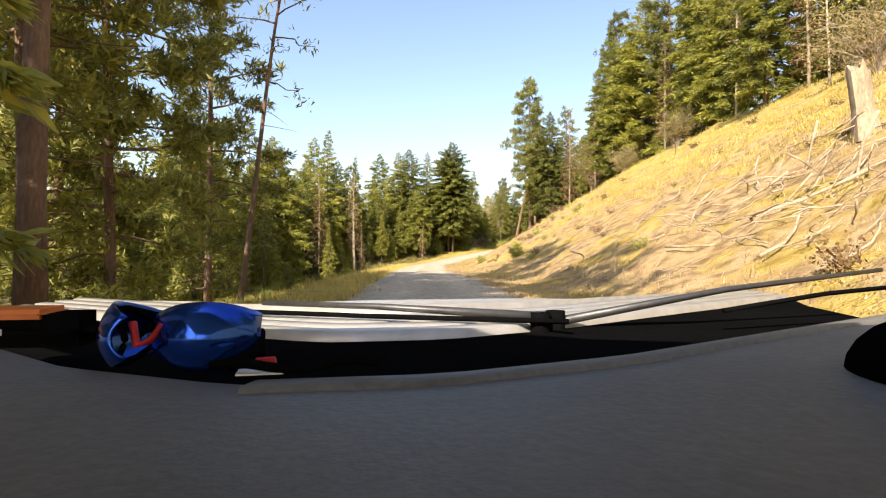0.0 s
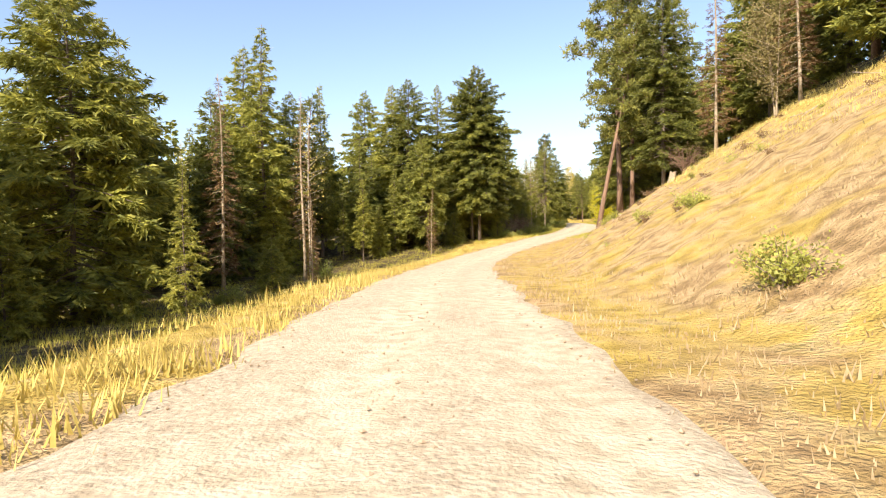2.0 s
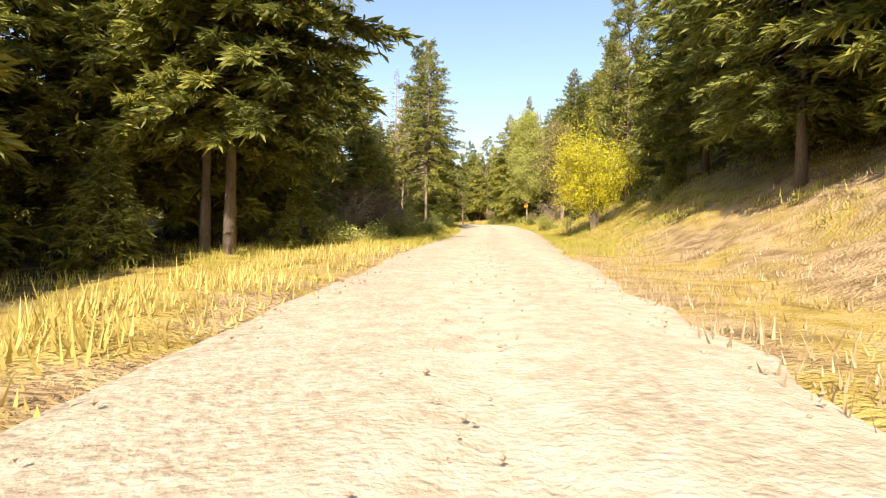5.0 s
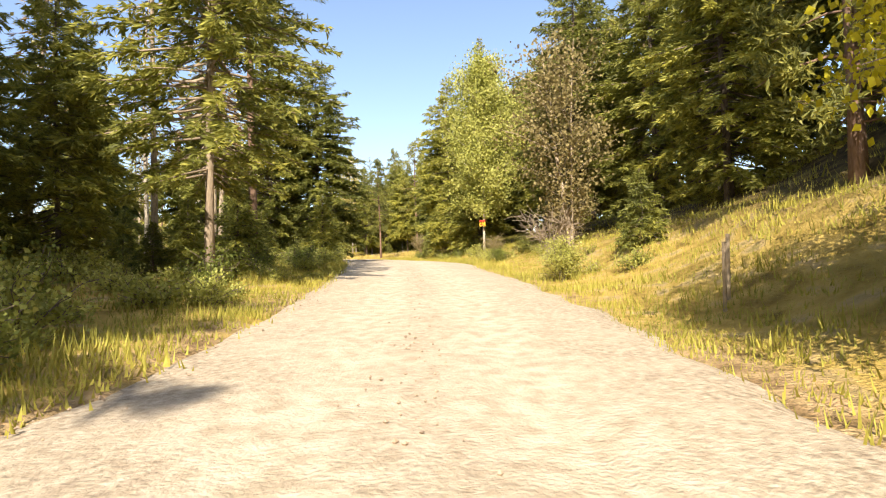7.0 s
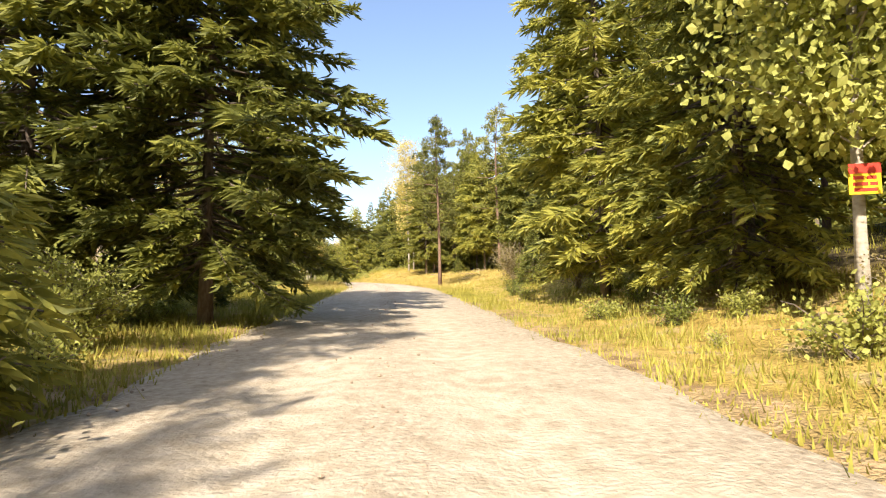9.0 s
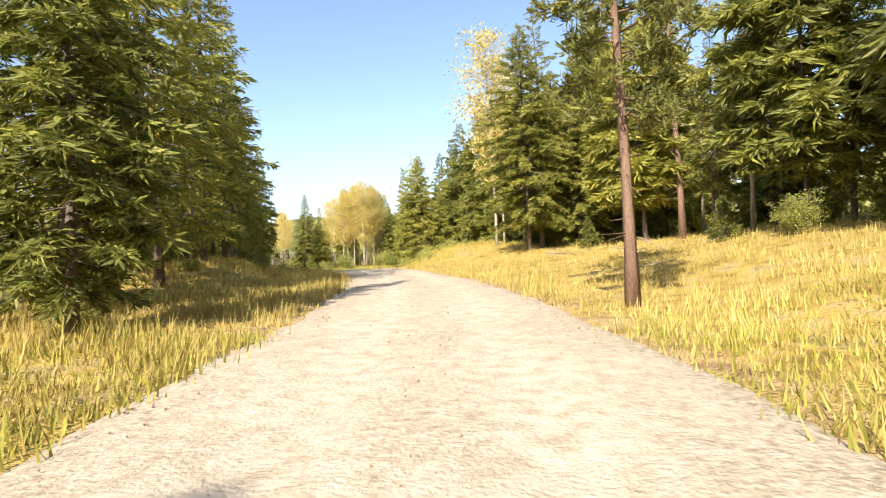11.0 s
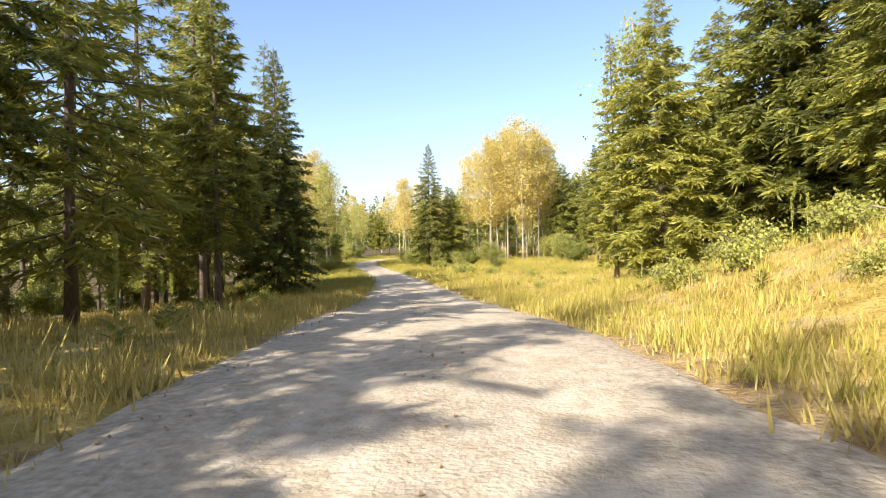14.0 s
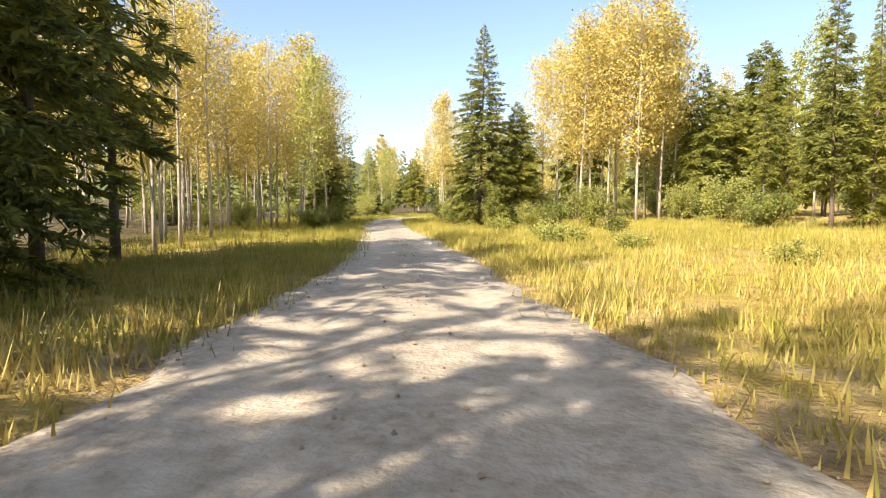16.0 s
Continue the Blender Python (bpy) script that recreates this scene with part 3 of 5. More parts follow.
stock("spent", make_pine(45, 18, 2.6, 0.5, 16, 5, 0.8, lean=0.16, dead=26, girth=0.6, label="leaning half-dead pine with bare twigs"))
stock("leaner", make_pine(46, 17, 2.8, 0.45, 44, 34, lean=0.18, girth=1.15, label="thick-trunked pine leaning over the bank"))
for n in range(4):
    stock(f"aspen{n}", make_aspen(50 + n, 12, [1.8, 2.2, 1.6, 2.0][n], [0.36, 0.28, 0.40, 0.32][n], 46, 150, 0.82))
for n in range(2):
    stock(f"bare{n}", make_aspen(56 + n, 12, 1.5, 0.3, 40, 9, label="nearly leafless slender aspen with pale twigs"))
stock("snag0", make_fir(70, 14, 1.3, 0.12, 110, 0.45, 0.9, NEEDLE_BROWN, WOOD_GREY, "dead conifer with dry brown twigs"))
stock("snag1", make_fir(71, 14, 1.0, 0.25, 101, 0.2, 0.9, NEEDLE_BROWN, WOOD_GREY, "dead conifer with dry brown twigs"))
stock("birch", make_aspen(60, 11, 2.3, 0.2, 96, 420, 0.8, LEAF_LIME, label="young birch with yellow-green leaves", kind="birch tree"))
stock("lime", make_aspen(61, 12, 1.9, 0.2, 48, 105, 1.05, LEAF_LIME, label="tall birch with pale green leaves", kind="birch tree"))
stock("maple", make_bush(62, 6.2, 2.6, 48, 240, LEAF_GOLD, 0.8, "large maple bush with bright yellow leaves", "maple_bush"))
for n in range(3):
    stock(f"bush{n}", make_bush(64 + n, [1.0, 1.4, 0.8][n], [0.8, 0.7, 0.9][n], 15, 52, [LEAF_LIME, LEAF_GREEN, LEAF_LIME][n], 0.62))
for n in range(2):
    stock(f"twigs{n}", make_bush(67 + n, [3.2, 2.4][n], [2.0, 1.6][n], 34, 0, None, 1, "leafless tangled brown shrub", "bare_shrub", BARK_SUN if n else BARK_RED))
stock("brown", make_bush(63, 3.4, 1.5, 24, 70, LEAF_OLIVE, 0.8, "shrub with withered brown leaves", "withered_shrub", WOOD_GREY))
stock("olive", make_aspen(65, 9, 2.3, 0.16, 60, 130, 0.95, LEAF_OLIVE, WOOD_GREY, 3, "half-withered tree with olive leaves and grey twigs", "alder tree"))
for n in range(2):
    stock(f"shrub{n}", make_bush(75 + n, [2.3, 2.9][n], [1.3, 1.2][n], 20, 84, [LEAF_GREEN, LEAF_LIME][n], 0.8, "tall green shrub at the edge of the trees", "leafy_shrub"))
stock("tuft", make_bush(72, 0.55, 0.5, 12, 14, NEEDLE_BROWN, 0.6, "low withered weed clump on the bank", "weed_clump", WOOD_GREY))
stock("tuft2", make_bush(73, 0.6, 0.5, 12, 16, LEAF_LIME, 0.6, "low green-yellow weed clump on the bank", "weed_clump", WOOD_GREY))
stock("sapling", make_fir(69, 3.0, 0.9, 0.03, 102, 0.95, 0.85, label="young bright green fir sapling", name="fir_sapling"))

# the bend with the earth bank
# the first three stand out of view, added to shade the road ahead
plant("big3", -8.0, -5.6, 1.15)
plant("big0", -6.8, 2.6, 1.1)
plant("pine1", -5.7, -2.0, 1.05)
plant("pine1", -6.4, 8.9, 1.2, label="massive dark pine beside the road")
plant("lowpine", -9.6, 23.5, 0.9)
plant("lowpine", -8.9, 15.4, 0.95)
plant("pine3", -8.4, 11.6, 0.95)
plant("lowpine", -10.8, 15.5, 0.8)
plant("pine0", -11.5, 17.0, 0.95)
plant("spent", -7.6, 21.2, 0.95, turn=0)
plant("fir0", -20.1, 46.4, 1.15)
plant("thin0", -22.5, 37.0, 1.15)
plant("thin1", -29.5, 69.0, 0.95)
plant("thin2", -30.5, 76.0, 1.05)
plant("fir2", -20.3, 69.0, 1.12)
plant("fir1", -24.5, 84.0, 0.95)
plant("fir1", -21.8, 97.7, 1.4)
plant("thin1", -18.6, 93.5, 1.45)
plant("thin0", -15.8, 104.0, 1.2)
plant("fir4", -19.0, 104.0, 1.15)
plant("fir0", -11.0, 109.0, 0.7)
plant("big0", -6.9, 111.6, 1.28)
plant("big3", -3.4, 113.5, 1.25)
plant("fir0", -9.0, 113.5, 1.25)
plant("sapling", -4.5, 108.5, 1.6)
plant("sapling", -1.2, 109.8, 1.3)
plant("big2", 1.0, 112.8, 1.25)
plant("big2", 1.9, 111.9, 1.36, 1.0, 40)
plant("fir1", 3.6, 118.0, 0.6)
plant("fir3", 6.8, 128.7, 1.05)
plant("fir0", -26.0, 110.0, 1.2)
plant("fir4", -13.0, 118.0, 1.25)
plant("fir3", -8.0, 106.5, 0.6)
plant("bare1", -14.6, 93.6, 1.25, label="tall half-bare tree with a pale trunk")
plant("snag1", -13.4, 87.2, 1.1)
plant("snag0", -17.4, 80.5, 1.1)
# along the top of the bank
plant("pine0", 14.4, 95.2, 1.36)
plant("leaner", 11.2, 91.0, 1.1, turn=0)
plant("pine2", 14.9, 93.1, 1.05, label="pine with a thick furrowed grey-brown trunk")
plant("big1", 16.6, 90.0, 1.15)
plant("snag0", 18.6, 84.6, 1.05)
plant("olive", 20.6, 80.5, 0.95)
plant("twigs0", 17.0, 86.6, 1.0)
plant("snag0", 20.4, 77.0, 0.9)
plant("fir3", 23.5, 86.0, 1.25)
plant("fir0", 25.5, 80.0, 1.2)
plant("pine1", 22.5, 73.5, 1.05)
plant("fir2", 23.5, 67.0, 1.25)
plant("pine3", 24.0, 60.0, 1.05)
plant("fir1", 24.0, 53.0, 1.2)
plant("fir4", 21.0, 70.0, 1.1)
plant("fir0", 23.0, 47.0, 0.9)
plant("pine2", 23.0, 41.0, 0.8)
plant("snag0", 22.0, 57.0, 0.8)
plant("snag1", 22.2, 43.5, 0.9)
plant("snag0", 21.0, 33.0, 0.8)
plant("fir4", 20.5, 36.5, 0.8)
plant("bare0", 19.5, 29.0, 0.8)
plant("lime", 21.5, 27.0, 0.9)
plant("twigs1", 17.0, 22.5, 1.2)
plant("brown", 18.5, 26.0, 1.2)
plant("fir1", 22.5, 22.0, 0.8)
plant("brown", 20.0, 49.0, 1.2)
plant("brown", 19.5, 62.0, 1.1)
plant("fir2", 19.4, 105.4, 1.0)
plant("big1", 20.4, 109.0, 1.0)
plant("fir0", 16.6, 99.4, 0.9)
plant("big1", 16.6, 103.6, 0.95)
plant("fir4", 22.5, 114.5, 1.0)
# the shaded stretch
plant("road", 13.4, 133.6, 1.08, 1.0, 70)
plant("big3", 0.2, 121.5, 1.05)
plant("fir3", 8.0, 128.0, 0.6)
plant("twigs0", 7.9, 119.8, 1.0)
plant("twigs1", 6.2, 117.0, 1.2)
plant("sapling", 8.9, 125.5, 1.2)
plant("maple", 19.9, 120.2, 0.82, 1.28)
plant("sapling", 18.4, 148.0, 1.2)
plant("fir0", 12.8, 147.0, 0.6)
plant("big1", 29.6, 142.2, 0.9)
plant("big3", 28.4, 132.0, 0.9)
plant("lowpine", 25.8, 126.4, 0.8)
plant("twigs1", 25.9, 138.4, 0.95, label="half-dead shrub with arching grey twigs")
plant("olive", 26.9, 138.9, 1.0)
plant("big3", 31.4, 138.6, 0.95)
plant("shrub0", 25.6, 142.5, 0.45)
plant("birch", 28.0, 149.2, 1.08)
plant("big3", 29.5, 153.0, 0.9)
plant("fir1", 29.4, 158.0, 0.85)
plant("pine3", 29.6, 179.2, 0.56)
plant("big0", 19.4, 155.8, 0.93, 0.9, 200)
plant("big1", 16.3, 155.6, 0.98)
plant("shrub1", 18.2, 152.6, 0.62, label="tall shrub with pale yellow leaves")
plant("sapling", 17.2, 155.0, 0.8)
plant("pine2", 14.7, 139.8, 0.8)
plant("bare0", 13.9, 148.5, 1.0)
plant("shrub0", 17.3, 146.2, 0.5)
plant("bush2", 17.2, 148.8, 1.3)
plant("fir3", 20.6, 178.5, 0.62)
plant("bare0", 9.5, 137.0, 0.9)
plant("bare1", 11.2, 141.0, 1.0)
plant("bare0", 6.0, 131.0, 1.1)
plant("sapling", 14.2, 139.5, 1.1)
# the clearing
plant("open2", 18.4, 182.5, 0.9)
plant("open0", 18.6, 187.0, 1.0)
plant("open2", 16.6, 190.5, 0.95)
plant("open1", 18.0, 193.0, 1.0)
plant("open2", 16.4, 196.6, 0.9)
plant("open0", 17.0, 199.5, 0.95)
plant("open3", 15.4, 203.0, 0.9)
plant("pine2", 14.4, 186.0, 0.72)
plant("open1", 16.4, 178.5, 1.0)
plant("big3", 12.6, 257.4, 0.74)
plant("fir2", 14.4, 259.4, 0.48)
for n, (x, y, key) in enumerate([(-6.8, 294.5, "lime"), (-8.5, 292.0, "mid0"), (-9.0, 301.0, "aspen0"), (-6.2, 303.0, "mid2"), (-7.0, 288.0, "lime"), (-5.8, 284.5, "shrub1"), (-11.5, 306.0, "lime"), (-8.2, 297.5, "shrub0")]):
    plant(key, x, y, [0.75, 0.5, 0.8, 0.5, 0.7, 1.1, 0.8, 1.2][n])
for n, (x, y, key) in enumerate([(3.4, 254.6, "lime"), (2.2, 258.6, "aspen3"), (0.5, 263.2, "aspen1"), (1.2, 261.0, "fir0"), (3.0, 256.6, "shrub0"), (4.4, 252.6, "shrub0"), (1.4, 260.2, "shrub1"), (8.4, 264.8, "aspen2"), (6.6, 270.5, "aspen0"), (9.6, 262.4, "shrub1"), (10.6, 259.6, "shrub0")]):
    plant(key, x, y, [0.85, 0.9, 0.85, 0.45, 0.9, 0.8, 0.8, 0.8, 0.85, 0.8, 0.8][n])
plant("big2", 39.8, 207.0, 0.95)
plant("big1", 33.5, 202.4, 0.85)
plant("open2", 34.6, 203.6, 0.95)
plant("shrub0", 35.4, 205.4, 0.6)
plant("big3", 36.8, 203.4, 0.75)
plant("big1", 37.4, 209.5, 0.8)
plant("fir4", 38.6, 205.5, 0.85)
plant("fir2", 38.5, 213.0, 0.8)
plant("fir0", 37.5, 218.0, 0.8)
plant("aspen1", 32.8, 208.9, 1.3, label="tall aspen with pale gold leaves among firs")
plant("aspen3", 36.5, 223.0, 1.2)
plant("aspen0", 33.6, 210.2, 1.15)
plant("big3", 34.4, 222.0, 0.98)
plant("fir2", 35.8, 219.0, 0.9)
plant("fir0", 32.8, 229.0, 0.95)
plant("fir4", 36.8, 224.0, 1.0)
plant("fir1", 38.8, 226.0, 1.05)
plant("fir2", 35.0, 227.0, 0.95)
plant("lime", 28.3, 233.5, 1.05)
plant("thin1", 32.3, 245.0, 0.95)
plant("fir4", 33.0, 236.0, 0.85)
plant("big3", 11.1, 229.5, 0.76, label="dense dark fir at the edge of the clearing")
plant("open3", 9.9, 225.0, 0.9)
plant("open0", 9.2, 232.6, 0.85)
plant("open1", 8.0, 228.6, 0.95)
plant("open0", 6.2, 232.5, 0.95)
plant("open1", 8.4, 235.2, 0.85)
plant("open0", 15.6, 206.2, 0.9)
plant("open3", 14.6, 211.0, 0.85)
plant("open0", 13.8, 214.5, 0.95)
plant("open2", 12.5, 218.5, 0.82)
plant("thin1", 14.6, 218.8, 0.7)
plant("open1", 11.7, 222.5, 0.95)
plant("thin0", 26.9, 230.6, 0.7)
plant("fir1", 28.6, 228.6, 0.75)
plant("thin1", 27.4, 247.9, 0.56)
plant("thin0", 28.9, 248.6, 0.55)
plant("mid0", 25.4, 262.6, 0.6)
plant("mid2", 26.8, 265.0, 0.55)
plant("thin2", 27.0, 255.3, 0.5)
plant("thin0", 28.4, 256.6, 0.46)
plant("shrub0", 26.0, 250.5, 1.0)
plant("shrub1", 24.9, 254.0, 1.0)
for n, (dx, dy) in enumerate([(-2.6, 4.0), (0.6, 1.8), (4.0, 4.8), (0, 0), (1.6, 1.2), (3.2, -0.4), (4.6, 1.4), (-1.5, 2.2), (1.2, 3.6), (3.4, 3.2), (5.6, 3.5), (-0.4, 5.0), (2.2, 6.2), (5.0, 6.4)]):
    plant(f"aspen{n % 4}", 18.2 + dx, 259.5 + dy, 1.16 - 0.05 * abs(dx - 2.6) + random.uniform(-0.06, 0.06))
for n, (dx, dy) in enumerate([(-1.0, -1.0), (-3.2, -5), (-5.4, -9), (-7.0, -6), (-3.6, 0.6), (0, 0), (-1.8, -3), (0.8, 4), (-2.5, 2), (-4, -1), (-5, -6), (-3, -9), (-6, -12), (-8, -3), (-4.5, 6), (-2, 9), (-7, 4), (-9, -9), (1, 9), (-5, -15)]):
    if across(2.4 + dx, 257.5 + dy) > -4.6:
        dx -= 5.5
    plant(f"{'bare' if n in (4, 6, 8) else 'aspen'}{n % 2 if n in (4, 6, 8) else n % 4}", 2.4 + dx, 257.5 + dy, random.uniform(0.85, 1.05))
for n, (x, y) in enumerate([(7.0, 238.0), (5.4, 241.0), (3.4, 242.4), (2.2, 244.0), (4.0, 244.5), (3.0, 239.5), (0.5, 250.0), (1.5, 247.0)]):
    plant(["bare1", "bare0", "aspen0", "aspen3", "bare1"][n % 5], x, y, random.uniform(0.75, 0.9))
plant("twigs0", 7.2, 121.6, 1.15)
plant("twigs1", 9.0, 123.4, 1.0)
plant("bush1", 10.2, 124.6, 1.0)
plant("bush0", 11.4, 127.0, 1.1)
plant("bush2", 12.6, 129.6, 1.0)
plant("fir4", 10.0, 134.8, 0.5)
plant("fir1", 8.6, 132.6, 0.45)
for n in range(20):
    by = 121 + 1.75 * n
    plant(["bush0", "bush0", "bush1", "bush2"][n % 4], float(np.interp(by, fine_y, FINE_X)) - (4.5 + 0.7 * math.sin(n * 2.1)) / float(np.interp(by, fine_y, FINE_C)), by, 0.75 + 0.2 * math.sin(n * 1.3), label="yellow-green leafy bush on the road verge")
plant("bush1", 16.5, 141.0, 1.0)
plant("bush2", 17.6, 143.5, 1.1)
plant("bush0", 18.8, 147.0, 1.2)


def row_x(y, d):
    return float(np.interp(y, fine_y, FINE_X) + d / np.interp(y, fine_y, FINE_C))


def woods(count, y0, y1, d0, d1, keys, low, high, gap=2.4, seed=1):
    """Trees strewn over a stretch beside the road, none closer than the gap."""
    r = random.Random(seed)
    done = tries = 0
    while done < count and tries < count * 30:
        tries += 1
        y, d = r.uniform(y0, y1), r.uniform(d0, d1)
        x = row_x(y, d)
        if any((x - a) ** 2 + (y - b) ** 2 < gap * gap for a, b in TAKEN):
            continue
        key = r.choice(keys)
        if key.startswith("far"):
            TAKEN.append((x, y))
            DISTANT.append((x, y, r.uniform(low, high), key))
            done += 1
            continue
        plant(key, x, y, r.uniform(low, high), r.uniform(0.92, 1.1), r.uniform(0, 360), lean=(r.gauss(0, 1.2), r.gauss(0, 1.2)))
        done += 1


DISTANT = []
CONIFERS = ["mid0", "mid1", "mid2", "mid0", "thin1", "pinem0", "pinem1"]
FAR = ["far", "far", "far", "far_slim", "far_slim", "far_gold"]
# left of the bend
woods(5, -6, 4, -16, -8, ["pinem0", "pinem1", "mid0", "mid1"], 0.9, 1.15, 3.0, 2)
woods(12, 22, 64, -32, -19, ["mid1", "thin1", "thin1", "mid2", "far"], 0.8, 1.05, 3.2, 3)
woods(14, 62, 104, -34, -21, CONIFERS, 0.85, 1.1, 3.0, 4)
woods(34, 10, 122, -60, -33, FAR, 0.95, 1.25, 3.5, 5)
woods(10, 104, 124, -28, -11, ["mid0", "mid1", "mid2", "thin1"], 0.6, 0.9, 2.6, 6)
woods(12, 30, 112, -22, -11.5, ["sapling", "sapling", "sapling", "bush0", "bush1"], 0.8, 1.7, 1.7, 7)
woods(22, 24, 108, -30, -16, ["mid0", "sapling", "thin1"], 0.3, 0.6, 2.2, 40)
# above the bank
woods(34, -20, 92, 24, 42, ["mid0", "pinem0", "far", "far", "far_slim", "pinem1"], 0.75, 1.05, 3.0, 8)
woods(30, -20, 110, 42, 75, FAR, 0.9, 1.2, 3.6, 9)
woods(12, 92, 112, 11, 26, CONIFERS, 0.8, 1.05, 2.8, 10)
# the shaded stretch
woods(24, 113, 176, 11.0, 19, ["mid0", "mid1", "mid2", "mid2", "pinem1", "pinem1", "thin1"], 0.75, 1.05, 2.6, 11)
woods(22, 112, 172, 17, 42, FAR, 0.9, 1.15, 3.4, 12)
woods(9, 128, 174, -18, -9.5, ["mid0", "thin1", "bare0", "bare1", "bare0", "snag1"], 0.7, 1.0, 2.4, 13)
woods(38, 108, 196, -60, -24, ["far_slim", "far_gold", "far", "bare0", "bare1"], 0.9, 1.15, 3.4, 14)
woods(12, 114, 172, 6.0, 9, ["brown", "bush1", "sapling", "bush2", "bush0"], 0.6, 1.0, 1.6, 15)
woods(46, 112, 174, -7.5, -4.6, ["bush0", "bush0", "bush1", "bush2", "sapling"], 0.6, 1.1, 1.0, 16)
# both sides of the clearing
woods(7, 172, 230, -22, -13, ["mid0", "open0", "open1", "open0", "thin1", "pinem1", "snag1", "pinem0"], 0.72, 0.98, 2.2, 17)
woods(34, 172, 240, -75, -36, FAR, 0.85, 1.05, 3.0, 18)
woods(22, 168, 214, 12.5, 24, ["mid1", "mid2", "mid2", "pinem1", "thin1", "mid0", "snag1"], 0.75, 1.0, 2.4, 19)
woods(24, 168, 226, 24, 50, FAR, 0.85, 1.05, 3.2, 20)
woods(10, 214, 246, 17, 30, ["mid0", "mid2", "thin1", "mid2", "lime"], 0.6, 0.85, 2.6, 21)
woods(24, 226, 262, 32, 60, FAR + ["mid1"], 0.7, 1.0, 3.0, 22)
woods(16, 262, 300, 9, 30, ["aspen0", "aspen1", "mid1", "lime", "aspen3"], 0.7, 0.95, 2.2, 23)
woods(22, 262, 330, 26, 75, FAR + ["aspen2"], 0.75, 1.0, 3.4, 24)
woods(24, 244, 310, -32, -9, ["aspen0", "aspen2", "aspen3", "bare1", "far"], 0.85, 1.1, 2.2, 25)
woods(26, 236, 340, -75, -32, FAR + ["aspen1"], 0.8, 1.05, 3.6, 26)
woods(34, 300, 370, -26, 40, FAR + ["aspen0", "aspen1", "aspen2"], 0.8, 1.05, 3.0, 27)
woods(14, 236, 296, 4.5, 9, ["bush0", "bush1", "bush2"], 0.8, 1.3, 1.6, 28)
woods(14, 176, 240, -9, -5.2, ["bush1", "bush2", "bush0"], 0.5, 0.9, 1.6, 29)
woods(10, 22, 100, 4.2, 14, ["bush2", "bush0", "bush1"], 0.5, 0.9, 3.0, 30)
woods(120, 6, 100, 4.5, 18, ["tuft", "tuft", "tuft2"], 0.4, 1.0, 1.0, 41)
# undergrowth at the foot of the trees
woods(20, 208, 238, -16, -8, ["open0", "sapling", "shrub0", "snag1", "open1"], 0.4, 0.8, 1.1, 59)
woods(26, 174, 236, -13.5, -8.0, ["open0", "open1", "snag1", "open1", "sapling"], 0.3, 0.55, 1.3, 50)
woods(26, 174, 240, -30, -12, ["shrub0", "sapling", "open0", "sapling", "snag0"], 0.7, 1.1, 1.6, 51)
woods(22, 248, 290, -16, -5.5, ["shrub0", "shrub1", "bush1", "sapling", "bare0"], 0.6, 1.0, 1.2, 52)
woods(16, 236, 262, -18, -10.5, ["bare0", "bare1", "aspen0", "bare1", "aspen2"], 0.7, 1.0, 1.2, 53)
woods(26, 252, 275, 4.5, 22, ["shrub0", "shrub1", "shrub1", "bush0", "sapling"], 0.55, 1.0, 1.2, 54)
woods(16, 250, 280, 18, 34, ["shrub0", "shrub1", "mid2", "sapling", "mid0"], 0.5, 0.8, 1.8, 55)
woods(18, 128, 172, -12, -6.0, ["bare0", "sapling", "shrub0", "sapling"], 0.5, 0.8, 1.3, 56)
woods(20, 180, 216, 11, 20, ["shrub0", "sapling", "open1", "shrub1", "open0"], 0.5, 0.8, 1.3, 57)
woods(8, 34, 104, -17, -10, ["snag1", "shrub0", "open0", "snag0", "open1"], 0.4, 0.75, 1.6, 58)
for hx, hy, hs in ((26.9, 217.5, 0.9), (27.9, 216.4, 1.0), (28.6, 217.6, 1.1), (29.4, 215.6, 1.0), (30.4, 217.4, 1.2), (28.4, 219.2, 1.0), (30.0, 213.6, 0.9), (31.6, 219.0, 1.2)):
    plant("bush2" if hs == 1.0 else "bush0", hx, hy, hs, label="yellow-green weed bush on the grassy hump")
woods(22, 130, 164, 4.2, 7.0, ["bush0", "bush1", "tuft2", "tuft2", "bush2"], 0.5, 0.85, 1.0, 60)
woods(40, 212, 262, 4.5, 22, ["bush0", "bush2", "tuft2", "tuft2", "tuft2"], 0.5, 0.9, 1.2, 61)
plant("brown", 28.3, 148.4, 0.42, label="low withered shrub round a birch trunk")
plant("bush0", 27.2, 148.6, 1.0)
plant("shrub1", 22.4, 132.2, 0.55, label="tall shrub with pale yellow leaves")
for x, y, s in ((13.4, 140.6, 0.8), (13.6, 144.6, 0.85), (11.8, 137.6, 0.8)):
    plant("snag1", x, y, s * 1.15)
plant("bush0", 3.2, 48.6, 0.85)
plant("bush2", 5.4, 42.0, 0.9)


woods(120, -40, 380, -130, -58, FAR, 0.95, 1.25, 3.6, 31)
woods(120, -40, 380, 58, 130, FAR, 0.95, 1.25, 3.6, 32)
woods(110, 350, 470, -120, 120, FAR, 0.9, 1.2, 4.0, 33)


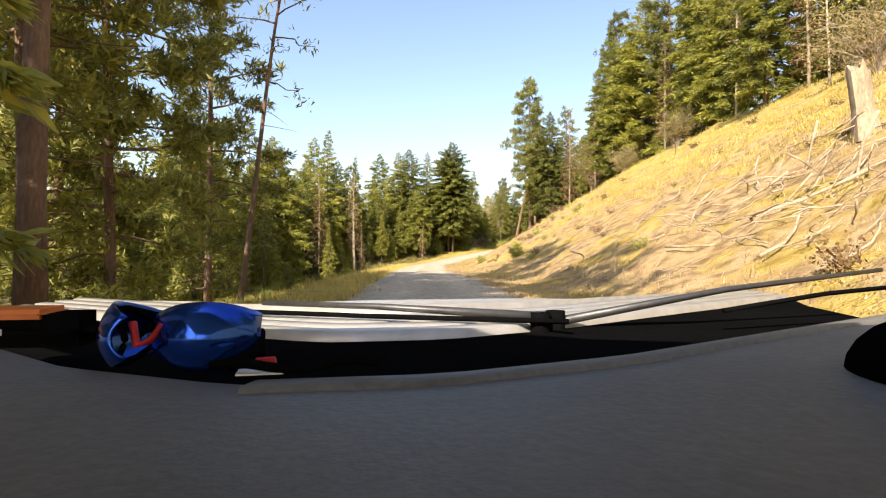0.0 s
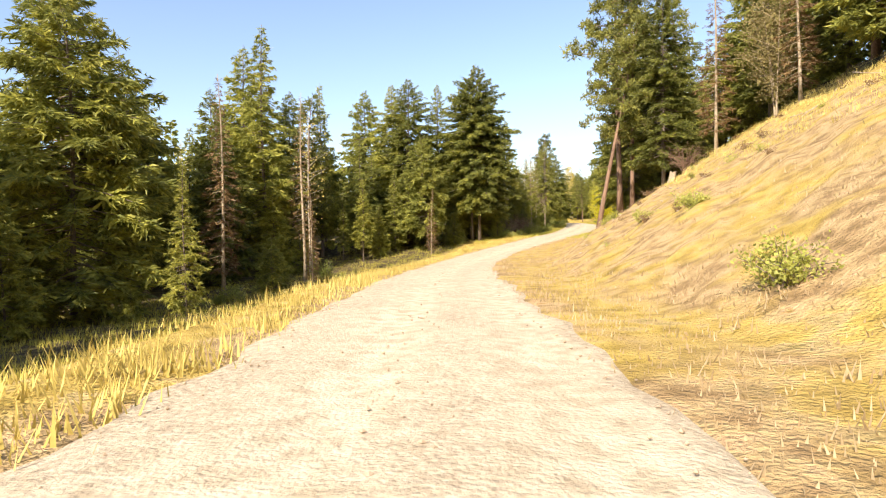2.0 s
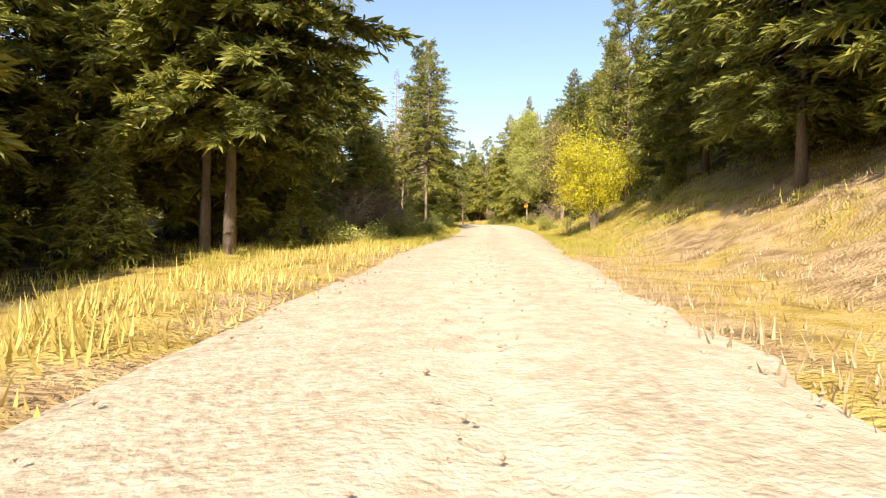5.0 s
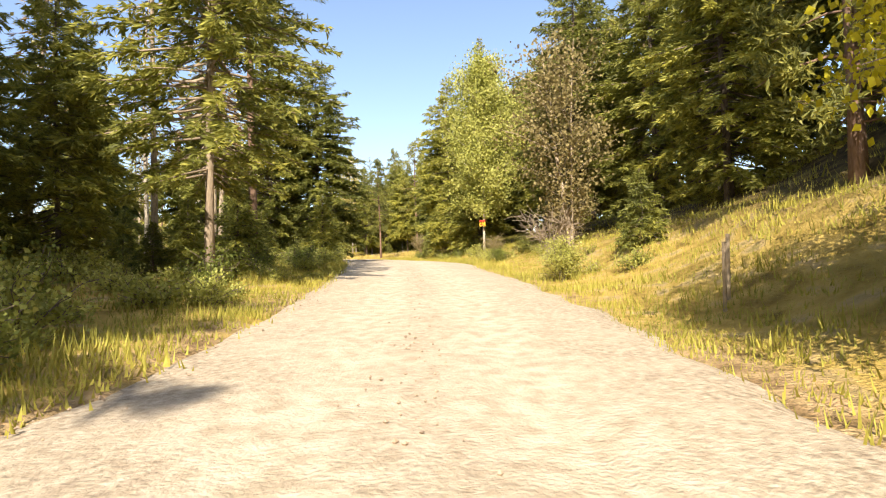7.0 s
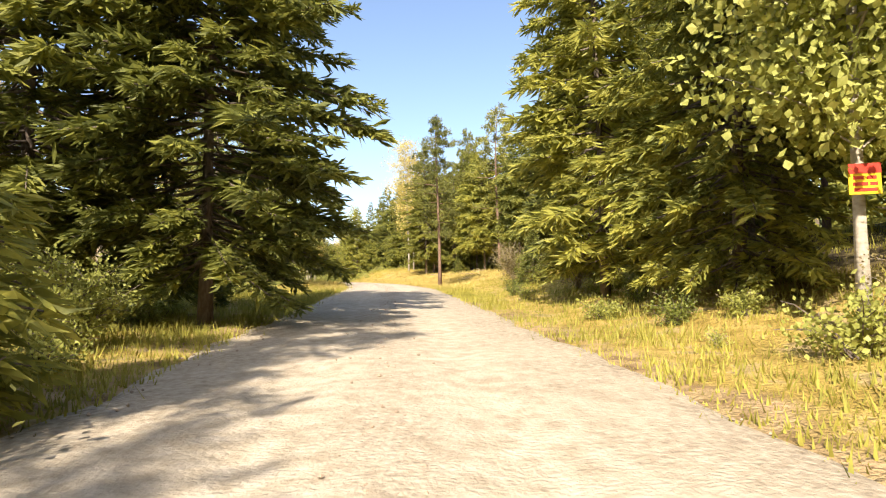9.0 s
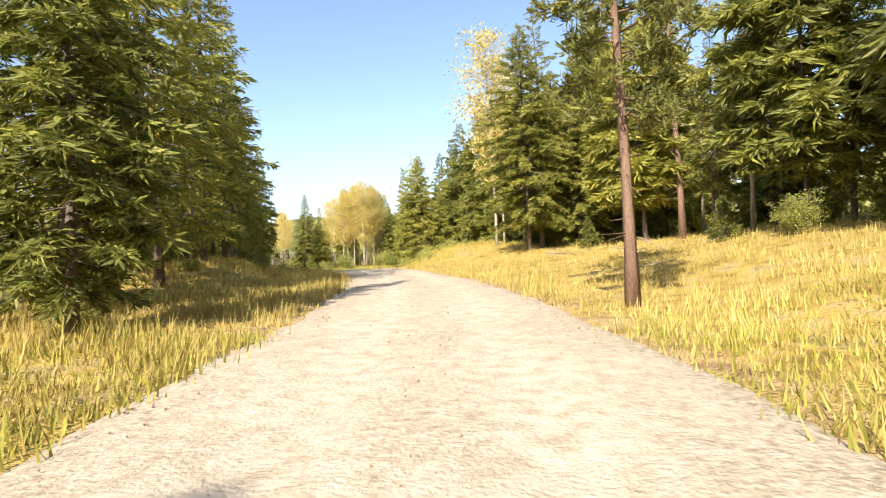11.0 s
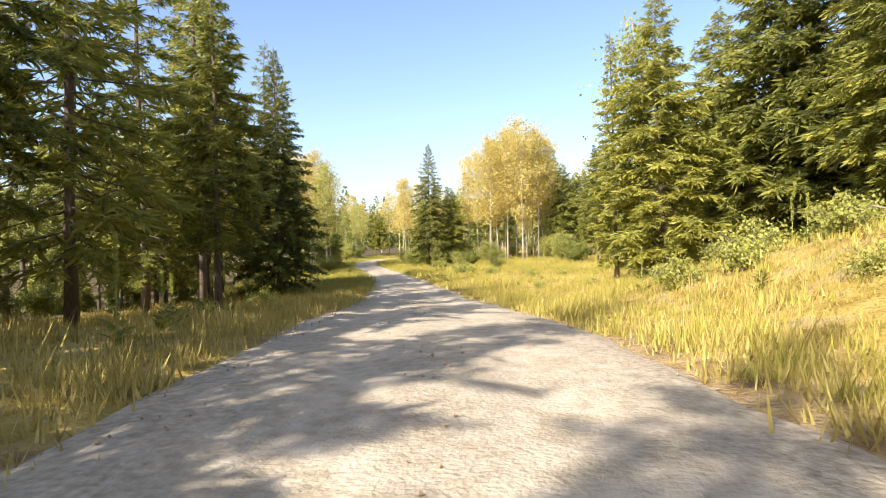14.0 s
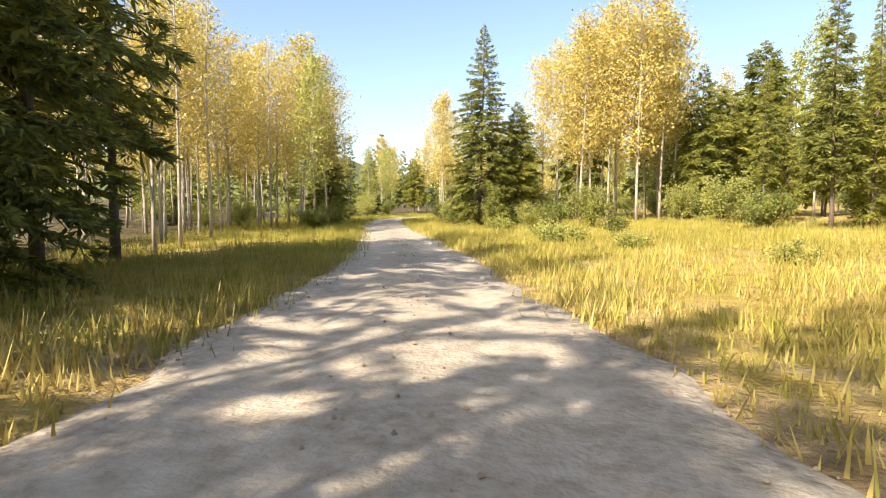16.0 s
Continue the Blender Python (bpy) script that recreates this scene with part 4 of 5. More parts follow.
def crown_points(seed, h, wide, branches, per, leaf=1.0):
    """The bare leaf shapes of a simple conifer, for woods far off."""
    r = rng_of(seed)
    B, W, S = [], [], []
    for i in range(branches):
        u = (i + r.uniform()) / branches
        L = wide * np.interp(u, [0, 0.15, 1], [0.75, 1.0, 0.06]) * r.uniform(0.7, 1.15)
        az = i * 2.399 + r.uniform(-0.5, 0.5)
        out = np.array([math.cos(az), math.sin(az), 0])
        q = r.uniform(0.15, 0.95, per)
        p = out * (L * q)[:, None] + np.array([0, 0, 1]) * (h * (0.05 + 0.93 * u) + L * q * np.interp(u, [0, 1], [-0.3, 0.5]))[:, None]
        way = unit(out + r.normal(0, 0.55, (per, 3)) + [0, 0, -0.1])
        ln = leaf * (0.6 + 0.42 * L) * r.uniform(0.7, 1.2, per)
        B.append(p), W.append(way * ln[:, None]), S.append(ln * r.uniform(0.22, 0.36, per))
    return sprays(np.concatenate(B), np.concatenate(W), np.concatenate(S), r)[0]


def leafy_points(seed, h, wide, n):
    r = rng_of(seed)
    p = unit(r.normal(size=(n, 3))) * r.uniform(0.35, 1, (n, 1)) * [wide, wide, 0.36 * h] + [0, 0, 0.62 * h]
    ln = r.uniform(0.25, 0.5, n)
    return sprays(p, unit(r.normal(size=(n, 3))) * ln[:, None], ln * 0.4, r, 3.0)[0]


def distant_woods():
    shapes = {"far": [crown_points(300 + i, 16, [2.8, 3.2, 2.5][i], 48, 7) for i in range(3)],
              "far_slim": [crown_points(310 + i, 16, [1.9, 2.2][i], 48, 6) for i in range(2)],
              "far_near": [crown_points(330 + i, 16, [2.6, 2.1, 2.9][i], 76, 9, 0.6) for i in range(3)],
              "far_gold": [leafy_points(320 + i, 12, 2.0, 420) for i in range(2)]}
    for gold, name, label, mat in ((False, "distant_conifers", "dense far conifer woods", NEEDLE), (True, "distant_aspens", "far yellow aspens among the woods", LEAF_YELLOW)):
        V, stems = [], []
        for n, (x, y, s, key) in enumerate(DISTANT):
            if (key == "far_gold") != gold:
                continue
            if not gold and abs(float(across(x, y))) < 48 and y < 340:
                key = "far_near"
            z = float(ground_z(x, y)) + 0.03 * min(max(abs(x) - 150, 0) + max(y - 420, 0), 600)
            a = n * 1.7
            m = np.array([[math.cos(a), -math.sin(a), 0], [math.sin(a), math.cos(a), 0], [0, 0, 1]]) * s
            V.append(shapes[key][n % len(shapes[key])] @ m.T + [x, y, z])
            k = np.linspace(0, 1, 3)
            stems.append((np.stack([x + 0 * k, y + 0 * k, z - 0.2 + (11 if gold else 14) * s * k], 1), (0.10 if gold else 0.2) * s * (1 - 0.9 * k)))
        V = np.concatenate(V)
        SV, SF = tubes(stems, 4)
        faces = np.arange(len(V)).reshape(-1, 4).tolist() + [tuple(i + len(V) for i in f) for f in SF]
        ob = link_mesh(name, V.tolist() + SV, faces, mat)
        ob.data.materials.append(BARK_PALE if gold else BARK)
        slot = np.zeros(len(ob.data.polygons), np.int32)
        slot[len(V) // 4:] = 1
        ob.data.polygons.foreach_set("material_index", slot)
        tagged(ob, label, "woods", kind="stuff")


distant_woods()


# ---- grass ----
def grass(name, label, mat, count, sampler, low, high, blades=13, spread=0.2, wide=0.0115, seed=5):
    r = rng_of(seed)
    x, y, h = sampler(r, count)
    z = ground_z(x, y)
    n = count * blades
    px = np.repeat(x, blades) + r.normal(0, spread, n)
    py = np.repeat(y, blades) + r.normal(0, spread, n)
    pz = np.repeat(z, blades) - 0.03
    hh = np.repeat(h * r.uniform(low, high, count) ** 1.15, blades) * r.uniform(0.35, 1.05, n)
    az, bend = r.uniform(0, 6.283, n), r.uniform(0.1, 0.75, n)
    ax, ay = np.cos(az), np.sin(az)
    w = wide * r.uniform(0.7, 1.5, n)
    a = np.stack([px - ay * w, py + ax * w, pz], 1)
    b = np.stack([px + ay * w, py - ax * w, pz], 1)
    tip = np.stack([px + ax * hh * bend, py + ay * hh * bend, pz + hh], 1)
    V = np.stack([a, b, tip], 1).reshape(-1, 3)
    F = np.arange(3 * n).reshape(-1, 3)
    ob = link_mesh(name, V, F, mat)
    return tagged(ob, label, "grass", kind="stuff")


def strip(y0, y1, d0, d1, power=1.0, size=None):
    def sample(r, n):
        y = r.uniform(y0, y1, n)
        side = d0 + (d1 - d0) * r.uniform(0, 1, n) ** power
        d = np.sign(side) * (np.abs(side) + bank(y, ROAD_HALF) - 2.65) + bank(y, ROAD_MID)
        x = np.interp(y, fine_y, FINE_X) + d / np.interp(y, fine_y, FINE_C)
        lump = 0.75 + 0.35 * np.sin(x * 1.7 + y * 0.6) * np.sin(y * 1.1 - x * 0.4)
        return x, y, lump
    return sample


grass("verge_grass", "tall dry golden grass along the road edge", GRASS, 4200, strip(2, 112, -2.9, -7.5, 1.3), 0.15, 0.5, seed=1)
grass("verge_grass", "short dry grass at the foot of the bank", GRASS_TAN, 2200, strip(2, 112, 2.9, 6.0, 1.5), 0.1, 0.3, seed=2)
grass("bank_grass", "sparse dry grass tufts on the earth bank", GRASS_TAN, 6200, strip(2, 104, 3.5, 18), 0.06, 0.24, 9, seed=3)
grass("bank_grass", "rough golden grass on the earth bank", GRASS, 3200, strip(3, 44, 11, 18), 0.15, 0.4, seed=15)
grass("bank_grass", "dense yellow grass along the top of the bank", GRASS, 5200, strip(2, 92, 13, 24), 0.2, 0.4, seed=4)
grass("verge_grass", "yellow-green grass and weeds beside the road", GRASS_GREEN, 5200, strip(110, 178, -2.7, -6.5, 1.4), 0.12, 0.42, seed=6)
grass("verge_grass", "yellow-green grass and weeds beside the road", GRASS_GREEN, 5200, strip(106, 178, 2.8, 8.5, 1.3), 0.12, 0.42, seed=7)
grass("verge_grass", "tall golden grass on a low roadside hump", GRASS, 6500, strip(172, 236, -2.9, -11, 1.2), 0.2, 0.6, seed=8)
grass("meadow_grass", "golden meadow grass in the clearing", GRASS, 15000, strip(170, 262, 2.9, 26, 1.25), 0.15, 0.5, seed=9)
grass("meadow_grass", "green-yellow grass under the aspens", GRASS_GREEN, 6500, strip(228, 310, -2.7, -12, 1.2), 0.25, 0.6, seed=10)
grass("meadow_grass", "green-yellow grass under the aspens", GRASS_GREEN, 6500, strip(240, 310, 2.7, 20, 1.2), 0.25, 0.6, seed=11)
grass("meadow_weeds", "dense yellow-green weeds in the meadow", GRASS_GREEN, 7000, strip(208, 262, 3.0, 18, 1.2), 0.25, 0.6, 12, 0.12, 0.009, seed=16)
grass("undergrowth", "dry and green weeds at the edge of the woods", GRASS_GREEN, 6000, strip(5, 112, -7.0, -22), 0.2, 0.7, seed=14)
grass("undergrowth", "dim green weeds on the forest floor", GRASS_GREEN, 6000, strip(112, 178, -6.5, -22), 0.15, 0.5, seed=12)
grass("undergrowth", "dim green weeds on the forest floor", GRASS_GREEN, 6000, strip(100, 178, 7.5, 24), 0.15, 0.5, seed=13)


# ---- tall weeds ----
def make_mullein(seed, h):
    """A dried flower spike over a rosette of broad leaves."""
    r = rng_of(seed)
    ob = thing("mullein", "tall dried mullein stalk with a yellow-green spike", "weed", "roadside mulleins")
    k = np.linspace(0, 1, 7)
    pts = np.stack([0.03 * h * np.sin(2 * k), 0.02 * h * k, h * k - 0.05], 1)
    link_mesh("stalk", *tubes([(pts, 0.013 * (1 - 0.4 * k))], 6), STALK, ob, "", True)
    n = 260
    q = r.uniform(0.58, 1.0, n)
    az = r.uniform(0, 6.283, n)
    P = np.stack([np.interp(q, k, pts[:, j]) for j in range(3)], 1)
    out = np.stack([np.cos(az), np.sin(az), r.uniform(0.2, 1.0, n)], 1)
    V, F = sprays(P, unit(out) * r.uniform(0.03, 0.055, (n, 1)), np.full(n, 0.012), r, 3.0)
    link_mesh("spike", V, F, LEAF_LIME, ob)
    n = 16
    az = np.arange(n) * 2.399
    P = np.stack([0.01 * np.cos(az), 0.01 * np.sin(az), np.linspace(0.02, 0.4 * h, n)], 1)
    out = np.stack([np.cos(az), np.sin(az), 0.5 + 0 * az], 1)
    V, F = sprays(P, out * np.linspace(0.3, 0.1, n)[:, None], np.linspace(0.06, 0.025, n), r, 0.3)
    link_mesh("leaves", V, F, LEAF_GREEN, ob)
    return ob


for n in range(3):
    stock(f"mullein{n}", make_mullein(400 + n, [1.5, 1.2, 0.95][n]))
for n, (mx, my) in enumerate([(18.2, 210.6), (17.4, 212.7), (17.0, 213.5), (16.4, 215.6), (17.9, 208.6), (19.0, 205.4), (15.6, 217.6), (14.6, 220.4), (19.4, 202.5), (29.6, 218.6), (28.9, 216.0), (27.6, 214.6), (31.2, 216.6), (26.3, 219.4)]):
    plant(f"mullein{n % 3}", mx, my, random.uniform(0.8, 1.1), sink=0.02)


# ---- dead wood, stones, sign ----
def stick_mesh(seed, length, thick, mat=None):
    r = rng_of(seed)
    k = np.linspace(0, 1, 5)
    pts = np.stack([length * (k - 0.5), r.normal(0, 0.04 * length, 5), r.normal(0, 0.03 * length, 5)], 1)
    V, F = tubes([(pts, thick * (1 - 0.6 * k))], 6)
    me = bpy.data.meshes.new("branch")
    me.from_pydata(V, [], F)
    me.materials.append(WOOD_GREY)
    me.polygons.foreach_set("use_smooth", np.ones(len(me.polygons), bool))
    return me


STICKS = [stick_mesh(200 + i, [1.2, 1.8, 2.4, 0.9, 1.5][i], [0.018, 0.028, 0.04, 0.014, 0.022][i]) for i in range(5)]


def slash_pile(x, y, wide, deep, count, seed, label):
    r = random.Random(seed)
    pile = thing("brush_pile", label, "brush pile")
    z0 = float(ground_z(x, y))
    pile.matrix_basis = Matrix.Translation((x, y, z0))
    for i in range(count):
        px, py = r.gauss(0, wide), r.gauss(0, deep)
        if abs(float(across(x + px, y + py))) < 4.2:
            continue
        ob = new("branch", STICKS[i % 5])
        ob.parent = pile
        slope = math.degrees(math.atan(float(ground_z(x + px + 0.5, y + py) - ground_z(x + px - 0.5, y + py))))
        turn = r.uniform(0, 360)
        tilt = -slope * math.cos(radians(turn)) + r.gauss(0, 20)
        s = r.uniform(0.45, 1.05)
        ob.matrix_basis = Matrix.LocRotScale((px, py, float(ground_z(x + px, y + py)) - z0 + r.uniform(0.02, 0.22)), Euler((0, radians(tilt), radians(turn))), (s, s, s))
    return pile


slash_pile(7.2, 11.6, 1.1, 1.9, 95, 1, "heap of grey dead branches on the bank")
slash_pile(9.6, 14.5, 1.1, 2.6, 75, 2, "scattered grey dead branches on the bank")
slash_pile(6.6, 18.5, 1.0, 2.4, 30, 3, "few dead branches lying in dry grass")
slash_pile(15.5, 36.0, 2.0, 9.0, 22, 4, "scattered dead branches along the top of the bank")
slash_pile(14.5, 64.0, 1.6, 6.0, 18, 5, "scattered dead branches along the top of the bank")
slash_pile(9.8, 92.5, 1.3, 2.5, 14, 6, "broken branches under the leaning pines")
slash_pile(36.0, 193.0, 1.6, 3.0, 26, 7, "heap of broken branches at the forest edge")
slash_pile(31.0, 216.0, 1.6, 3.0, 12, 8, "dead branches lying in the meadow grass")


def stump(x, y, h, rad, seed, label, lean=0):
    r = rng_of(seed)
    ob = thing("tree_stump", label, "stump")
    sides, levels = 12, 6
    k = np.linspace(0, 1, levels)
    ang = np.arange(sides) * 6.2832 / sides
    wob = 1 + 0.14 * np.sin(ang * 3 + seed) + 0.05 * r.normal(size=sides)
    V = []
    for i, t in enumerate(k):
        rr = rad * (1.35 - 0.35 * min(t * 3, 1)) * wob
        top = h * t + (h * 0.22 * r.uniform(-0.3, 1, sides) if i == levels - 1 else 0)
        V += np.stack([rr * np.cos(ang), rr * np.sin(ang), np.broadcast_to(top - 0.2 * (i == 0), sides)], 1).tolist()
    F = [(i * sides + j, i * sides + (j + 1) % sides, (i + 1) * sides + (j + 1) % sides, (i + 1) * sides + j) for i in range(levels - 1) for j in range(sides)]
    V.append((0, 0, h * 0.86))
    F += [((levels - 1) * sides + j, (levels - 1) * sides + (j + 1) % sides, len(V) - 1) for j in range(sides)]
    link_mesh("stump_body", V, F, WOOD_GREY, ob)
    ob.matrix_basis = Matrix.LocRotScale((x, y, float(ground_z(x, y))), Euler((0, radians(lean), 0)), None)
    return ob


stump(10.2, 13.9, 1.45, 0.24, 3, "split grey broken stump on the bank", -8)
stump(15.2, 84.5, 0.8, 0.22, 6, "weathered stump at the top of the bank", 10)


def rocks(count, y0, y1, d0, d1, seed, label):
    """Loose stones, each a knobbly lump of its own."""
    r = random.Random(seed)
    shapes = []
    for n in range(4):
        bm = bmesh.new()
        bmesh.ops.create_icosphere(bm, subdivisions=1, radius=1)
        rr = random.Random(seed * 10 + n)
        for v in bm.verts:
            v.co *= rr.uniform(0.7, 1.15)
            v.co.z *= 0.65
        me = bpy.data.meshes.new("stone")
        bm.to_mesh(me)
        bm.free()
        me.materials.append(ROCK)
        shapes.append(me)
    for i in range(count):
        y, d = r.uniform(y0, y1), r.uniform(d0, d1)
        x = row_x(y, d)
        s = r.uniform(0.03, 0.085) * (1.5 if r.random() < 0.1 else 1)
        ob = tagged(new("stone", shapes[i % 4]), label, "stone", "stones on the bank")
        ob.matrix_basis = Matrix.LocRotScale((x, y, float(ground_z(x, y)) + 0.15 * s), Euler((r.uniform(-0.3, 0.3), r.uniform(-0.5, 0.1), r.uniform(0, 6))), (s * r.uniform(0.8, 1.5), s, s))


def loose_gravel(count, seed):
    """Pebbles lying on the road, most along its edges and crown."""
    r = rng_of(seed)
    y = r.uniform(-4, 250, count)
    half = bank(y, ROAD_HALF)
    d = bank(y, ROAD_MID) + np.where(r.uniform(size=count) < 0.7, np.sign(r.normal(size=count)) * half * r.uniform(0.75, 1.2, count), r.normal(0, 0.25, count))
    x = np.interp(y, fine_y, FINE_X) + d / np.interp(y, fine_y, FINE_C)
    z = np.interp(y, fine_y, FINE_Z) + 0.05 * (1 - np.minimum((d - bank(y, ROAD_MID)) / (half + 0.45), 1) ** 2) - 0.10 * np.clip((np.abs(d - bank(y, ROAD_MID)) / (half + 0.45) - 0.8) / 0.2, 0, 1)
    s = r.uniform(0.008, 0.026, count)
    corner = np.array([(1, 0, 0), (0, 1, 0), (-1, 0, 0), (0, -1, 0), (0, 0, 0.8), (0, 0, -0.8)], float)
    V = (np.stack([x, y, z + 0.3 * s], 1)[:, None] + corner[None] * s[:, None, None] * r.uniform(0.6, 1.3, (count, 6, 1))).reshape(-1, 3)
    f = np.array([(0, 1, 4), (1, 2, 4), (2, 3, 4), (3, 0, 4), (1, 0, 5), (2, 1, 5), (3, 2, 5), (0, 3, 5)])
    F = (np.arange(count)[:, None, None] * 6 + f[None]).reshape(-1, 3)
    tagged(link_mesh("loose_gravel", V, F, ROCK), "loose pale pebbles on the gravel road", "gravel", kind="stuff")


loose_gravel(6000, 77)
rocks(110, 66, 98, 3.4, 11, 1, "loose tan stone on the earth bank")
rocks(40, 15, 66, 3.6, 12, 2, "loose tan stone on the earth bank")


def box_mesh(name, size, mat, parent, at=(0, 0, 0), bevel=0.004, label=""):
    bm = bmesh.new()
    bmesh.ops.create_cube(bm, size=1)
    bmesh.ops.scale(bm, vec=size, verts=bm.verts)
    if bevel:
        bmesh.ops.bevel(bm, geom=bm.edges[:], offset=bevel, segments=2, affect="EDGES")
    bmesh.ops.translate(bm, vec=at, verts=bm.verts)
    me = bpy.data.meshes.new(name)
    bm.to_mesh(me)
    bm.free()
    me.materials.append(mat)
    ob = new(name, me)
    ob.parent = parent
    if label:
        ob["label"] = label
    return ob


SIGN_YELLOW = material("sign_yellow", [(0.72, 0.46, 0.01), (0.80, 0.54, 0.02)], 3, 30, 0.5, 0.05)
SIGN_RED = material("sign_red", [(0.42, 0.03, 0.015), (0.55, 0.05, 0.02)], 3, 30, 0.5, 0.05)
sign = thing("notice_sign", "yellow notice with a red band nailed to a birch", "sign")
box_mesh("panel", (0.34, 0.012, 0.37), SIGN_YELLOW, sign, label="yellow panel")
box_mesh("band", (0.34, 0.004, 0.12), SIGN_RED, sign, (0, -0.009, 0.125), 0, "red band")
for i, (bx, bz, bw) in enumerate([(-0.07, 0.015, 0.11), (0.07, 0.015, 0.1), (-0.05, -0.06, 0.16), (0.09, -0.06, 0.08), (0, -0.13, 0.24)]):
    box_mesh("text_bar", (bw, 0.004, 0.04), SIGN_RED, sign, (bx, -0.009, bz), 0)
sz = float(ground_z(28.0, 149.2))
sign.matrix_basis = pose(27.78, 148.93, sz + 1.95, 0, 0, -28)

for px, py in ((20.8, 125.2), (21.15, 125.45)):
    post = thing("marker_post", "thin pale wooden marker post in the grass", "post", "marker posts")
    box_mesh("post_body", (0.05, 0.05, 1.15), WOOD_GREY, post, (0, 0, 0.5), 0.008)
    post.matrix_basis = pose(px, py, float(ground_z(px, py)), 2, -2, 20)


# ---- distance ----
def far_hill(name, cx, cy, length, deep, high, turn, seed):
    u, v = np.meshgrid(np.linspace(-1, 1, 70), np.linspace(-1, 1, 16))
    r = rng_of(seed)
    ridge = np.clip(1 - u * u, 0, 1) ** 0.7 * (1 + 0.12 * np.sin(u * 9 + seed) + 0.06 * np.sin(u * 23))
    z = high * ridge * np.clip(1 - v * v, 0, 1) - 4 + r.normal(0, 0.012 * high, u.shape)
    x, y = u * length, v * deep
    c, s = math.cos(radians(turn)), math.sin(radians(turn))
    V = np.stack([(cx + c * x - s * y).ravel(), (cy + s * x + c * y).ravel(), z.ravel()], 1)
    ob = link_mesh(name, V, grid_faces(16, 70), HILL, smooth_faces=True)
    return tagged(ob, "far wooded hill with green and yellow trees", "hill", kind="structure")


HILL = material("far_woods", [(0.04, 0.065, 0.025), (0.09, 0.11, 0.04), (0.22, 0.19, 0.06)], 0.05, 0.4, 0.95, 1.0)
far_hill("backdrop_hill", 150, 780, 420, 160, 62, 10, 1)
far_hill("backdrop_hill", -330, 620, 300, 130, 55, -20, 2)
far_hill("backdrop_hill", 420, 420, 320, 130, 70, -60, 3)


# ---- the car, standing where the drive begins ----
PLASTIC = material("grey_plastic", [(0.125, 0.116, 0.102), (0.165, 0.155, 0.138), (0.21, 0.195, 0.17)], 5, 160, 0.62, 0.12)
BLACK = material("black_rubber", [(0.003, 0.003, 0.003), (0.006, 0.006, 0.006)], 6, 90, 0.95, 0.1, spec=0.0)
PAINT = material("dusty_silver_paint", [(0.34, 0.31, 0.26), (0.46, 0.43, 0.38), (0.55, 0.52, 0.47)], 2.5, 40, 0.38, 0.04, metal=0.45, spec=0.5)
STEEL = material("wiper_steel", [(0.05, 0.05, 0.05), (0.11, 0.11, 0.11)], 6, 60, 0.45, 0.05, metal=0.6)
TRIM = material("pale_grey_plastic", [(0.10, 0.098, 0.09), (0.15, 0.145, 0.13), (0.20, 0.19, 0.17)], 6, 120, 0.6, 0.1)
BLUE_LENS = material("blue_mirror_lens", [(0.01, 0.05, 0.35), (0.02, 0.10, 0.55)], 8, 40, 0.12, 0, metal=0.8, spec=0.6)
RED_TIP = material("red_rubber", [(0.45, 0.02, 0.02), (0.60, 0.03, 0.03)], 8, 60, 0.6, 0.05)
ORANGE = material("orange_plastic", [(0.50, 0.12, 0.02), (0.65, 0.20, 0.04)], 8, 60, 0.5, 0.05)
PAPER = material("white_paper", [(0.65, 0.65, 0.62), (0.8, 0.8, 0.78)], 8, 60, 0.8, 0.05)

LIP = [(-0.78, 0.77), (-0.48, 0.62), (-0.33, 0.51), (-0.15, 0.44), (0.0, 0.463), (0.166, 0.54), (0.4, 0.70), (0.70, 0.90), (0.78, 0.95)]


def lip(x):
    return np.interp(x, [a for a, _ in LIP], [v for _, v in LIP])


def loft(name, mat, parent, xs, profile, label="", thick=0.0):
    """A surface over x, whose fore-and-aft outline at each x is given by profile(x)."""
    rows = [profile(x) for x in xs]
    n = len(rows[0])
    V = [(x, y, z) for x, row in zip(xs, rows) for y, z in row]
    ob = link_mesh(name, V, grid_faces(len(xs), n), mat, parent, label, True)
    if thick:
        m = ob.modifiers.new("thickness", "SOLIDIFY")
        m.thickness, m.offset = thick, 0
    return ob


def rod(name, pts, rad, mat, parent, sides=8, label=""):
    V, F = tubes([(pts, rad if hasattr(rad, "__len__") else [rad] * len(pts))], sides)
    return link_mesh(name, V, F, mat, parent, label, True)


def wheel(parent, x, y):
    w = link_mesh("wheel", [(x, y, 0.365)], [], BLACK, parent)
    for name, rad, wide, mat in (("tyre", 0.33, 0.20, BLACK), ("rim", 0.21, 0.215, STEEL)):
        bm = bmesh.new()
        bmesh.ops.create_cone(bm, cap_ends=True, segments=28, radius1=rad, radius2=rad, depth=wide)
        bmesh.ops.bevel(bm, geom=[e for e in bm.edges if not e.is_boundary and len(e.link_faces) == 2 and e.calc_face_angle(0) > 1], offset=0.03, segments=2, affect="EDGES")
        bmesh.ops.transform(bm, matrix=pose(x, y, 0.365, 0, 90, 0), verts=bm.verts)
        me = bpy.data.meshes.new(name)
        bm.to_mesh(me)
        bm.free()
        me.materials.append(mat)
        ob = new(name, me)
        ob.parent = w


